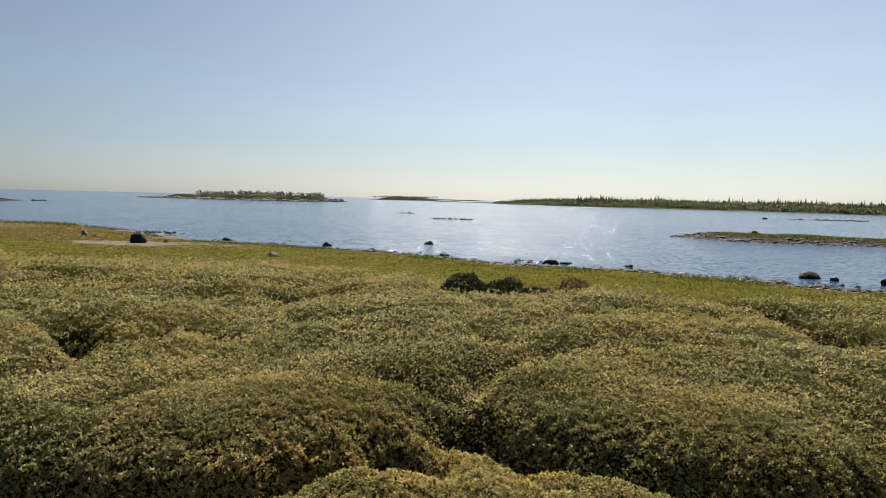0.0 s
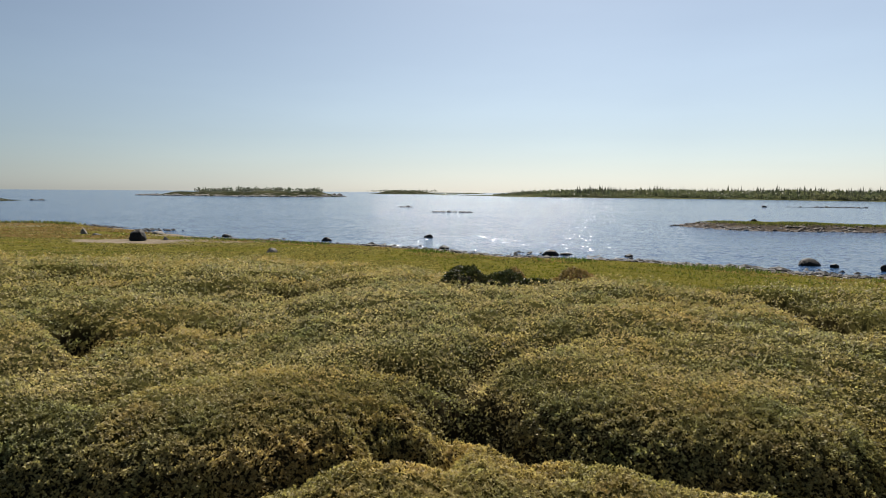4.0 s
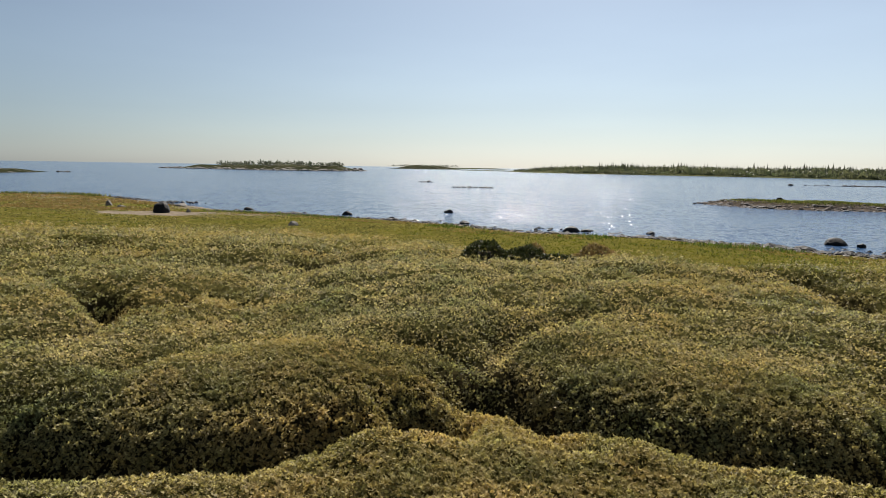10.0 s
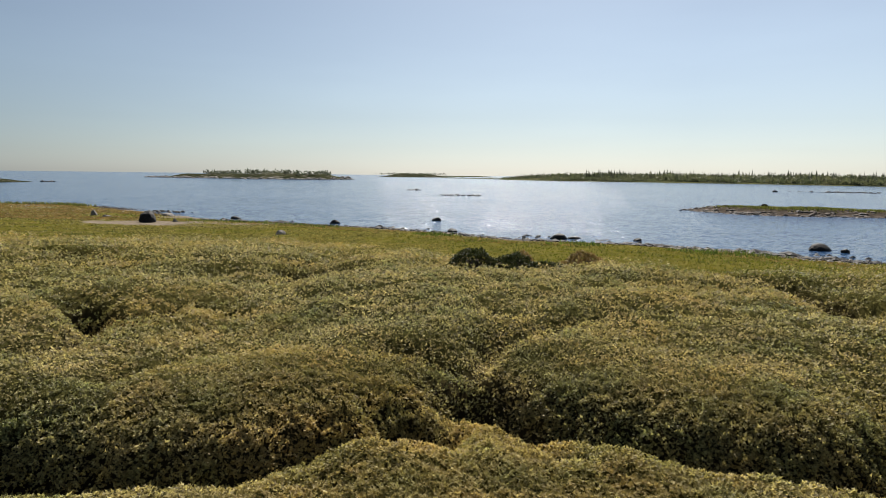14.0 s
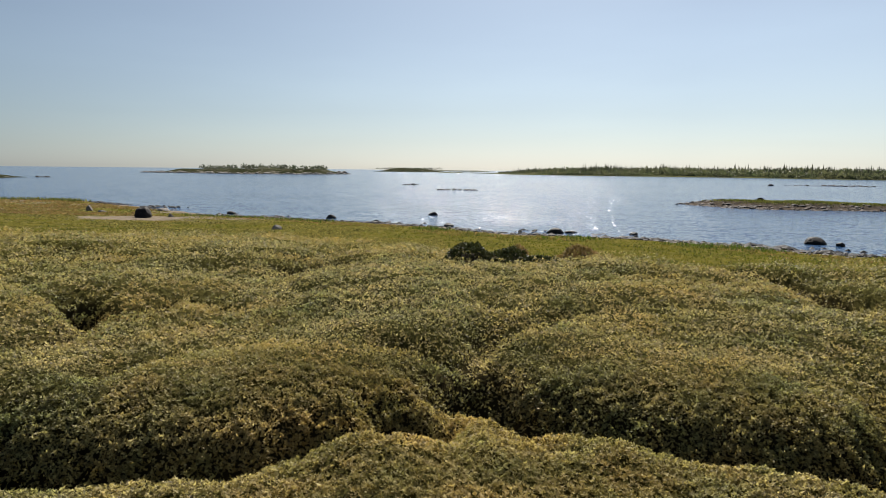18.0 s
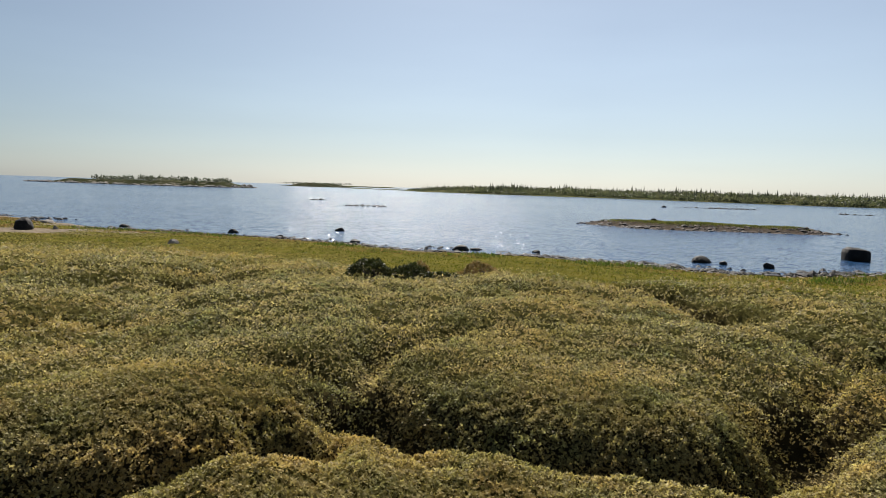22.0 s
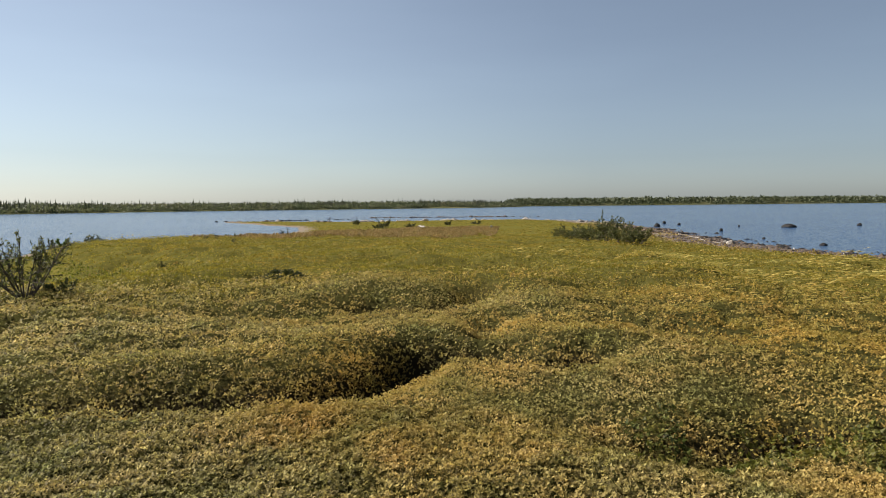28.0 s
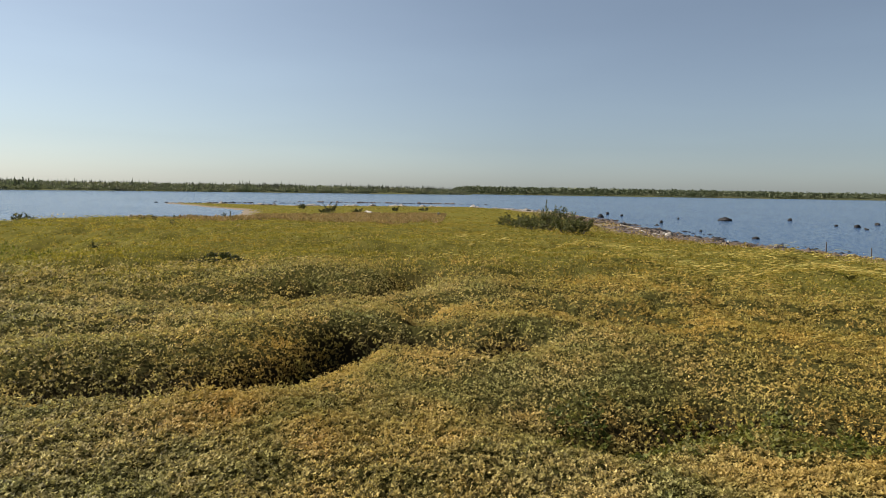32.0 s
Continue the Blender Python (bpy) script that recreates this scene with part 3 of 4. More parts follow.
def scatter_polar(n, r0, r1, power, a0=-40, a1=138):
    """Plan positions round the viewpoint; power 0: evenly by distance ratio, 2: evenly by area."""
    u = rng.random(n)
    r = r0 * (r1 / r0) ** u if power == 0 else np.sqrt(r0**2 + u * (r1**2 - r0**2))
    a = np.radians(rng.uniform(a0, a1, n))
    return r * np.sin(a) + 0.25, r * np.cos(a) - 0.2, r


def normals_at(x, y, z):
    e = 0.03
    zx, zy = height(x + e, y)[0], height(x, y + e)[0]
    return unit(np.column_stack([-(zx - z) / e, -(zy - z) / e, np.ones_like(z)]))


def tufts(x, y, z, nrm, r, size, grow, per, lift, upright, spread=0.5):
    """Leaf rows for shoots at the given places: each shoot is a rosette of leaves round a raised tip."""
    m = len(x)
    L = np.maximum(size, grow * r) * rng.uniform(0.75, 1.3, m)
    tip = np.column_stack([x, y, z]) + nrm * (rng.random(m) ** 0.8 * lift + 0.2 * L)[:, None]
    lively = np.clip(0.027 / np.maximum(L, 0.01), 0.18, 1)
    tone = 0.35 + 0.11 * lively + (rng.beta(2.0, 2.6, m) - 0.46) * lively
    tip, nr, LL, tone = (np.repeat(v, per, 0) for v in (tip, nrm, L, tone))
    k = m * per
    out = rng.normal(0, 1, (k, 3))
    out = unit(out - nr * (out * nr).sum(1, keepdims=True))
    way = unit(nr * (upright * rng.uniform(0.2, 1.5, k))[:, None] + out * rng.uniform(0.6, 1.2, k)[:, None])
    side = unit(np.cross(way, nr) + rng.normal(0, spread * 0.4, (k, 3)))
    base = tip + rng.normal(0, 0.18, (k, 3)) * LL[:, None]
    ln = LL * rng.uniform(0.8, 1.2, k)
    return base, way, side, ln, ln * rng.uniform(0.6, 0.85, k), np.clip(tone + rng.normal(0, 1, k) * np.clip(0.003 / LL, 0.04, 0.12), 0, 1)


def clump(x, y, r):
    """Shoots bunch together: 0 in the gaps to 1 on the bunches, and the bunches' width."""
    step = np.round(np.log2(np.maximum(r, 4.5) / 4.5) * 0.92 + rng.uniform(-0.35, 0.35, len(x)))
    w = 0.052 * 2.0**step
    c = 0.65 * vnoise(x / w, y / w, 201) + 0.35 * vnoise(x / w * 2.1, y / w * 2.1, 202)
    return smooth01((c - 0.24) / 0.5), w


def heath_leaves(name, x, y, r, size, material, label, per=3, upright=0.55, keep=None, lift=0.05):
    z, d, heath, cut = height(x, y)
    ok = (heath > 0.2 + 0.5 * rng.random(len(x))) & (d > 2) & (rng.random(len(x)) > turf_share(x, y)) & ((cut < 0.36) | (rng.random(len(x)) < 0.35))
    if keep is not None:
        ok &= keep(x, y)
    c, w = clump(x, y, np.hypot(x, y))
    ok &= rng.random(len(x)) < 0.4 + 1.1 * c
    x, y, z, r, cut = x[ok], y[ok], z[ok], r[ok], cut[ok]
    nrm = normals_at(x, y, z)
    # steep sides get as many shoots by surface as the tops
    more = rng.random(len(x)) < (1 / np.maximum(nrm[:, 2], 0.4) - 1) * 1.4
    pick = np.concatenate([np.arange(len(x)), np.flatnonzero(more)])
    fresh = np.r_[np.zeros(len(x)), np.full(more.sum(), 1.0)] * 0.06
    x, y, r, nrm = x[pick] + fresh * rng.normal(0, 1, len(pick)), y[pick] + fresh * rng.normal(0, 1, len(pick)), r[pick], nrm[pick]
    z = np.where(fresh > 0, height(x, y)[0], z[pick])
    L = np.maximum(size, 0.0031 * r * np.maximum(r / 7, 1) ** -0.22)
    c, w = clump(x, y, np.hypot(x, y))
    base, way, side, ln, wd, tone = tufts(x, y, z + 0.7 * w * c, nrm, L, 0, 1.0, per, lift * 0.6, upright)
    ob = leaf_mesh(name, base, way, side, ln, wd, material, 0.2, tone)
    gold = 0.6 * smooth01((x - 1.5) / 4) * smooth01((9 - y) / 6) + 0.7 * smooth01((x - 9) / 12) * (0.5 + 0.5 * fbm(x / 5, y / 5, 44)) + 0.8 * smooth01((-y - 0.5) / 5) + 0.5 * smooth01((-x - 3) / 8) * smooth01((y - 9) / 8)
    gold = gold + np.exp(-(((x - 5.45) / 0.3) ** 2) - ((y + 2.4) / 0.3) ** 2)
    gold = np.clip(gold + (fbm(x / 2.2, y / 2.2, 45) - 0.55) * 1.2, 0, 1)
    ob.data.attributes.new("golden", "FLOAT", "POINT").data.foreach_set("value", np.repeat(gold, per * 3).astype(np.float32))
    return tagged(ob, label, "heath", kind="stuff")


def damp(x, y):
    """Where bilberry takes over from crowberry."""
    e = ((x - 5.0) / 0.95) ** 2 + ((y + 2.4) / 1.5) ** 2 + (fbm(x * 2.2, y * 2.2, 57) - 0.5) * 2.4
    return e < 0.55


# turf of fine shoots; r thins it with distance
x, y, r = scatter_polar(200000, 2.5, 5.3, 2, -36, 128)
x2, y2, r2 = scatter_polar(560000, 5.2, 46, 0, -34, 126)
k = rng.random(len(r2)) < (r2 / 5.2) ** -0.35
x3, y3, r3 = scatter_polar(12000, 1.0, 30, 0, 128, 324)
x4, y4, r4 = scatter_polar(4000, 0.5, 2.6, 2, -36, 128)
x, y, r = np.concatenate([x, x2[k], x3, x4]), np.concatenate([y, y2[k], y3, y4]), np.concatenate([r, r2[k], r3 * 3, r4 * 4])
heath_leaves("dwarf_shrub_heath", x, y, r, 0.0172, M_HEATH, "low olive green crowberry heath covering the hummocks", keep=lambda a, b: ~damp(a, b) | (rng.random(len(a)) < 0.35))
x, y = rng.uniform(3.6, 6.4, 16000), rng.uniform(-4.6, -0.4, 16000)
heath_leaves("bilberry_patch", x, y, np.hypot(x, y), 0.03, M_BILBERRY, "darker green leafy bilberry in a damp hollow", keep=damp, lift=0.09)


def grass(name, n, r0, r1, material, label, where, tall, a0=-40, a1=138, lean=0.35, power=0, slim=0.1, grow=0.0022):
    x, y, r = scatter_polar(n, r0, r1, power, a0, a1)
    z, d, heath, cut = height(x, y)
    ok = where(x, y, z, d, heath) & (d > 1.2)
    c, w = clump(x, y * 1.6, np.hypot(x, y) * 1.1)
    ok &= rng.random(len(x)) < 0.35 + c
    x, y, z, r = x[ok], y[ok], z[ok] + 0.25 * (c * w)[ok] * (heath[ok] > 0.5), r[ok]
    m = len(x)
    way = unit(np.column_stack([rng.normal(0, lean, (m, 2)), np.ones(m)]))
    side = unit(np.cross(way, rng.normal(0, 1, (m, 3))))
    L = tall * rng.uniform(0.5, 1.3, m)
    ob = leaf_mesh(name, np.column_stack([x, y, z - 0.01]), way, side, L, np.maximum(L * slim, grow * r), material, 0.1)
    return tagged(ob, label, "grass", kind="stuff")


def short_turf(x, y, z, d, heath):
    return (heath > 0.2) & (rng.random(len(x)) < turf_share(x, y)) & ~brown_strip(x, y, z, d, heath) & ((y > -8) | (x < 38) | (d > 3.5))


def west_turf(x, y, z, d, heath):
    """Duller turf on the western shore, in drifts."""
    return (heath < 0.85) & (x < 2) & (y > 12) & (d > 2.5) & (fbm(x / 5, y / 2.5, 37) > 0.42) & (sand_patch(x, y) < 0.5)


def meadow(x, y, z, d, heath):
    return (heath < 0.75) & (x < 42) & (y > 4) & (sand_patch(x, y) < 0.5) & ~west_turf(x, y, z, d, heath)


def spit_turf(x, y, z, d, heath):
    return (heath < 0.9) & (x > 36) & (fbm(x / 6, y / 6, 61) < 0.62) & ~brown_strip(x, y, z, d, heath)


def brown_strip(x, y, z, d, heath):
    s = np.exp(-(((x - 63 - 0.1 * y) / 18) ** 2)) * (y > 1) * (y < 24)
    return (s + 0.5 * (fbm(x / 4, y / 4, 66) - 0.5) > 0.35) & (x > 43)


def beach_grass(x, y, z, d, heath):
    return (y < 0) & (heath < 0.8) & (d < 9)


def west_field(x, y, z, d, heath):
    return (heath < 0.6) & (x < -14) & (y > 46) & (fbm(x / 4, y / 4, 68) > 0.42) & (sand_patch(x, y) < 0.3)


def front_straw(x, y, z, d, heath):
    return (heath < 0.7) & (x < 26) & (x > -12) & (d < 4.5) & (fbm(x / 2.5, y / 2.5, 69) > 0.5)


def shore_edge(x, y, z, d, heath):
    return (d < 3.4) & (y > 20) & (x > -16) & (x < 27) & (fbm(x / 3.2, y / 3.2, 70) > 0.44)


def tussocky(x, y, z, d, heath):
    return meadow(x, y, z, d, heath) & (fbm(x / 1.3, y / 1.3, 73, 2) > 0.56)


grass("shore_meadow_grass", 230000, 10, 80, M_GRASS, "bright green shore grass between heath and beach", meadow, 0.06, -38, 75, lean=0.6, slim=0.25, grow=0.0026)
grass("shore_sedge", 60000, 24, 60, M_GREENLEAF, "dark green sedge along the top of the beach", shore_edge, 0.2, -24, 52, lean=0.4, slim=0.12, grow=0.0016)
grass("meadow_tussocks", 70000, 11, 60, M_BILBERRY, "darker tussocks standing in the shore grass", tussocky, 0.13, -34, 70, lean=0.6, slim=0.2, grow=0.002)
grass("west_dry_grass", 60000, 40, 85, M_STRAW, "golden dry grass on the western point", west_field, 0.10, -38, -8, lean=0.5, slim=0.25, grow=0.0026)
grass("beach_top_straw", 60000, 22, 52, M_STRAW, "dry strand grass above the beach", front_straw, 0.08, -20, 60, lean=0.5, slim=0.25, grow=0.0024)
grass("western_turf", 120000, 18, 80, M_WEST, "dull olive turf of heath and grass on the western shore", west_turf, 0.07, -38, 6, lean=0.7, slim=0.4, grow=0.0024)
grass("short_turf", 230000, 11, 52, M_TURF, "short yellow green turf of grass and dwarf shrubs", short_turf, 0.05, 30, 127, lean=0.7, slim=0.4, grow=0.0021)
grass("spit_grass", 90000, 38, 150, M_TURF, "yellow green grass on the low spit", spit_turf, 0.07, 50, 112, lean=0.6, grow=0.0026)
grass("brown_grass", 110000, 43, 90, M_STRAW, "reddish brown dry grass patch", brown_strip, 0.2, 55, 100)
grass("beach_dry_grass", 45000, 20, 110, M_STRAW, "pale dry grass along the beach top", beach_grass, 0.16, 85, 138)

# ---- straw combed flat by the wind over the golden slope ----
def combed_straw(n):
    x, y = rng.uniform(7, 24, n), rng.uniform(-18, 4, n)
    z, d, heath, cut = height(x, y)
    ridge = fbm(x / 0.45, y / 2.2, 64, 2)
    ok = (d > 2.5) & (y < 2.5 - 0.15 * (x - 7)) & (ridge > 0.5 + 0.12 * rng.random(n)) & (cut < 0.1) & (rng.random(n) < smooth01((1.5 - y) / 6) + 0.15)
    x, y, z = x[ok], y[ok], z[ok]
    m = len(x)
    r = np.hypot(x, y)
    way = unit(np.column_stack([rng.normal(-0.22, 0.2, m), -np.ones(m), rng.normal(0.12, 0.1, m)]))
    side = unit(np.cross(way, np.column_stack([rng.normal(0, 0.5, (m, 2)), np.ones(m)])))
    L = rng.uniform(0.06, 0.2, m) * (0.6 + 0.03 * r)
    ob = leaf_mesh("combed_straw", np.column_stack([x, y, z + 0.8 * clump(x, y, r)[1] * rng.uniform(0.4, 1.1, m)]), way, side, L, 0.0013 * r * rng.uniform(0.7, 1.4, m), M_PALE, 0.1)
    return tagged(ob, "pale golden straw laid flat by the wind", "grass", kind="stuff")


combed_straw(30000)

# ---- stones ----
def ico(sub):
    bm = bmesh.new()
    bmesh.ops.create_icosphere(bm, subdivisions=sub, radius=1.0)
    bm.verts.ensure_lookup_table()
    v = np.array([w.co[:] for w in bm.verts])
    f = np.array([[w.index for w in g.verts] for g in bm.faces])
    bm.free()
    return v, f


ICO1, ICO2, ICO4 = ico(1), ico(2), ico(4)


def lumpy(v, seed, amount, freq=1.2):
    """Push a ball's points in and out, and cut it with a few flat planes, as ice-worn stones are."""
    out = v.copy()
    g = np.random.default_rng(seed)
    for _ in range(6):
        n = unit(g.normal(0, 1, (1, 3)))[0]
        h = g.uniform(0.62, 0.88)
        over = out @ n - h
        out = out - np.where(over > 0, over * 0.85, 0)[:, None] * n
    d = np.array([noise.fractal(Vector(p * freq) + Vector((seed * 1.7, seed * 0.3, 0)), 0.9, 2.1, 4) for p in out])
    return out * (1 + amount * d)[:, None]


def boulder(x, y, wide, tall, material, label, seed, z=None, deep=None, name="boulder", blocky=0.0):
    """A single stone, sunk a little into what it stands on."""
    v = lumpy(ICO4[0], seed, 0.16)
    if blocky:
        v = np.sign(v) * np.abs(v) ** (1 - blocky)
        v = v / np.abs(v).max(0)
    v = v * (wide / 2, (deep or wide * 0.8) / 2, tall * (0.66 if blocky else 0.95))
    turn = np.random.default_rng(seed).uniform(-0.5, 0.5)
    c, s_ = math.cos(turn), math.sin(turn)
    v = np.column_stack([v[:, 0] * c - v[:, 1] * s_, v[:, 0] * s_ + v[:, 1] * c, v[:, 2]])
    if z is None:
        z = max(float(height(np.array([x]), np.array([y]))[0][0]), -0.3)
    v[:, 2] -= v[:, 2].max() - tall
    ob = mesh_obj(name, v, ICO4[1], material)
    ob.location = (x, y, z)
    return tagged(ob, label, "rock")


boulder(31.8, 33.4, 1.38, 0.76, M_ROCK_DARK, "big dark block of rock standing in shallow water", 3, 0.0, 1.3, "boulder", 0.45)
boulder(-16.9, 44.6, 1.15, 0.78, M_ROCK_DARK, "dark brown rounded boulder on the grassy shore", 4, None, 1.1)
boulder(20.6, 31.7, 1.3, 0.35, M_ROCK_DARK, "low dark boulder at the water's edge", 17, 0.0)
WATER_STONES = [(-12.8, 51.3, 0.72, 0.23), (-4.9, 47.4, 0.7, 0.28), (-1.6, 43.9, 0.5, 0.19), (2.5, 51.1, 0.75, 0.26), (3.0, 41.0, 0.6, 0.22), (8.7, 36.8, 0.95, 0.32), (9.6, 36.9, 0.7, 0.14), (12.9, 35.9, 0.5, 0.16), (21.2, 30.6, 0.45, 0.19), (22.7, 29.1, 0.55, 0.30), (100.1, 174.9, 1.4, 0.5)]
for q, (x, y, w, h) in enumerate(WATER_STONES):
    tagged(boulder(x, y, w, h, M_ROCK_DARK, "dark wet stone lying in the shallows", 20 + q, 0.0), group="stones along the near shore")
EAST_STONES = [(93.9, -37.5, 2.1, 0.5), (98.3, -48.6, 0.8, 0.37), (79.7, -47.3, 0.9, 0.36), (55.4, -24.8, 0.75, 0.2), (82.9, -25.4, 0.5, 0.35), (98.8, -21.3, 1.1, 0.5), (112.8, -25.4, 0.8, 0.45), (105.5, -26.0, 0.6, 0.35), (81.9, -46.1, 0.5, 0.22), (87.4, -54.4, 0.8, 0.33), (65.1, -23.8, 0.4, 0.18), (97.4, -32.2, 0.4, 0.24), (74, -45, 0.5, 0.2), (76, -46, 0.4, 0.15)]
for q, (x, y, w, h) in enumerate(EAST_STONES):
    tagged(boulder(x, y, w, h, M_ROCK_DARK, "dark stone standing out of the calm water", 50 + q, 0.0), group="stones in the eastern shallows")
SHORE_STONES = [(-6.6, 35.7, 0.6, 0.26), (-23.1, 51.0, 0.5, 0.42), (-18.6, 53.4, 1.1, 0.25), (-15.2, 45.0, 0.4, 0.25), (-21.5, 49.2, 0.7, 0.2), (77.4, 1.9, 0.5, 0.4), (53, -17.0, 0.8, 0.35), (56, -17.6, 0.6, 0.3)]
for q, (x, y, w, h) in enumerate(SHORE_STONES):
    tagged(boulder(x, y, w, h, M_ROCK, "grey lichen-spotted stone lying in shore grass", 80 + q, None), group="stones on the shore grass")


def stone_field(name, x, y, z, size, material, label, flat=0.6, ball=ICO1):
    """Many small stones in one mesh."""
    m = len(x)
    V, F = ball
    jit = 1 + rng.normal(0, 0.16, (m, len(V), 1))
    v = V[None] * jit * np.stack([size * rng.uniform(0.7, 1.4, m), size * rng.uniform(0.6, 1.1, m), size * flat * rng.uniform(0.6, 1.2, m)], -1)[:, None]
    a = rng.uniform(0, 6.28, m)
    c, s_ = np.cos(a)[:, None], np.sin(a)[:, None]
    v = np.stack([v[..., 0] * c - v[..., 1] * s_, v[..., 0] * s_ + v[..., 1] * c, v[..., 2]], -1)
    v += np.column_stack([x, y, z])[:, None]
    f = (F[None] + (np.arange(m) * len(V))[:, None, None]).reshape(-1, 3)
    return tagged(mesh_obj(name, v.reshape(-1, 3), f, material, False), label, "stones", kind="stuff")


def along(line, n, off_lo, off_hi, gap=0.0):
    """Random places along a coast line, off to its seaward (-) or landward (+) side, in clusters."""
    pts = np.array(line, float)
    seg = np.diff(pts, axis=0)
    ln = np.hypot(*seg.T)
    s_ = np.sort(rng.random(n)) * ln.sum()
    if gap:
        s_ = s_[vnoise(s_ / 2.3, s_ * 0 + 4, 55) > gap]
    i = np.searchsorted(np.cumsum(ln), s_).clip(0, len(ln) - 1)
    t = (s_ - (np.cumsum(ln) - ln)[i]) / ln[i]
    p = pts[i] + seg[i] * t[:, None]
    nrm = np.column_stack([seg[i, 1], -seg[i, 0]]) / ln[i][:, None]
    o = rng.uniform(off_lo, off_hi, len(s_))
    p = p + nrm * o[:, None]
    return p[:, 0], p[:, 1]


def on_ground(x, y):
    return np.maximum(height(x, y)[0], -0.12)


x, y = along(COAST_FRONT[4:], 2400, -1.1, 1.1, 0.3)
stone_field("front_shore_stones", x, y, on_ground(x, y), (rng.gamma(2.2, 0.03, len(x)) + 0.03).clip(0, 0.17), M_ROCK_DARK, "small dark weed-covered stones along the waterline")
x, y = along(COAST_FRONT[6:], 900, -2.2, 0.8, 0.48)
stone_field("front_wrack_stones", x, y, on_ground(x, y), (rng.gamma(2.2, 0.06, len(x)) + 0.05).clip(0, 0.32), M_ROCK_DARK, "larger dark stones lying in clusters off the waterline", 0.5)
x, y = along(COAST_FRONT[13:], 520, -0.8, 1.8, 0.2)
stone_field("pale_beach_stones", x, y, on_ground(x, y), (rng.gamma(2.2, 0.03, len(x)) + 0.03).clip(0, 0.16), M_ROCK, "pale grey stones on the narrow beach")
x, y = along(COAST_RIGHT[:6], 2200, -1.5, 4.6, 0.25)
stone_field("east_beach_stones", x, y, on_ground(x, y), (rng.gamma(2.0, 0.06, len(x)) + 0.05).clip(0, 0.32), M_ROCK_RED, "reddish and grey stones piled along the beach")
x, y = along(COAST_RIGHT[:6], 700, -4.0, 1.5, 0.42)
stone_field("east_wet_stones", x, y, on_ground(x, y), (rng.gamma(2.0, 0.08, len(x)) + 0.05).clip(0, 0.32), M_ROCK_DARK, "dark wet stones in the shallows by the beach")
x, y = along(COAST_SPIT[10:18], 500, -2.0, 3, 0.35)
stone_field("spit_stones", x, y, on_ground(x, y), rng.gamma(2.0, 0.12, len(x)) + 0.08, M_ROCK, "grey stones along the far side of the spit")


# ---- reeds along the western point ----
def reeds(line, n):
    x, y = along(line, n, 0.4, 3.0, 0.1)
    m = len(x)
    way = unit(np.column_stack([rng.normal(0, 0.15, (m, 2)), np.ones(m)]))
    side = unit(np.cross(way, rng.normal(0, 1, (m, 3))))
    L = rng.uniform(0.15, 0.42, m)
    ob = leaf_mesh("reed_fringe", np.column_stack([x, y, on_ground(x, y)]), way, side, L, np.full(m, 0.07), M_BILBERRY, 0.1)
    return tagged(ob, "dull green reeds fringing the western point", "reeds", kind="stuff")


reeds(COAST_FRONT[1:5], 3000)


# ---- islets, islands and far shores ----
def mound(name, poly, top, edge, material, label, step, rough_z=0.3, seed=0, kind_="structure"):
    """Low land inside a plan outline: it rises from under the water over `edge` metres to about `top`."""
    pts = np.array(poly, float)
    lo, hi = pts.min(0) - edge, pts.max(0) + edge
    gx, gy = np.arange(lo[0], hi[0] + step, step), np.arange(lo[1], hi[1] + step, step)
    X, Y = np.meshgrid(gx, gy)
    d = seg_dist(X, Y, poly, True)
    d = np.where(inside(X, Y, poly), d, -d) + (fbm(X / (edge * 1.2), Y / (edge * 1.2), seed) - 0.5) * edge * 0.8
    z = top * smooth01(d / edge) * (1 + rough_z * (fbm(X / (edge * 1.5), Y / (edge * 1.5), seed + 3) - 0.5) * 2) + np.minimum(d, 0) * 0.1
    z = np.where(d > 0, z + 0.05 * top, z - 0.02)
    ny, nx = X.shape
    i, j = np.meshgrid(np.arange(ny - 1), np.arange(nx - 1), indexing="ij")
    q = np.stack([i * nx + j, i * nx + j + 1, (i + 1) * nx + j + 1, (i + 1) * nx + j], -1).reshape(-1, 4)
    zz = z.ravel()
    q = q[(zz[q] > -0.6).any(1)]
    ob = mesh_obj(name, np.column_stack([X.ravel(), Y.ravel(), np.maximum(zz, -0.6)]), q, material)
    tagged(ob, label, "land", kind=kind_)

    def ground_at(px, py):
        a, b = ((px - gx[0]) / step).astype(int).clip(0, nx - 1), ((py - gy[0]) / step).astype(int).clip(0, ny - 1)
        return z[b, a]

    return ground_at


def in_poly(poly, n):
    pts = np.array(poly, float)
    lo, hi = pts.min(0), pts.max(0)
    x, y = rng.uniform(lo[0], hi[0], n), rng.uniform(lo[1], hi[1], n)
    k = inside(x, y, poly)
    return x[k], y[k]


def polar(rows):
    return [(r * math.sin(radians(a)), r * math.cos(radians(a))) for a, r in rows]


ISLET = [(30.8, 71), (33, 63.0), (37.6, 60.6), (44, 60), (49, 57.6), (53.5, 59), (52.5, 63.5), (46, 67.5), (39, 70.5), (33.5, 72.5)]
zat = mound("skerry_islet", ISLET, 0.5, 3.0, M_SHINGLE, "low stony islet with a grassy back", 0.4, 0.3, 41)
x, y = along(ISLET + ISLET[:1], 700, -2.2, 1.2)
stone_field("islet_dark_stones", x, y, np.maximum(zat(x, y), -0.05), (rng.gamma(2.0, 0.06, len(x)) + 0.06).clip(0, 0.34), M_ROCK_DARK, "dark wet stones round the islet")
x, y = along(ISLET + ISLET[:1], 700, -2.2, 0.8)
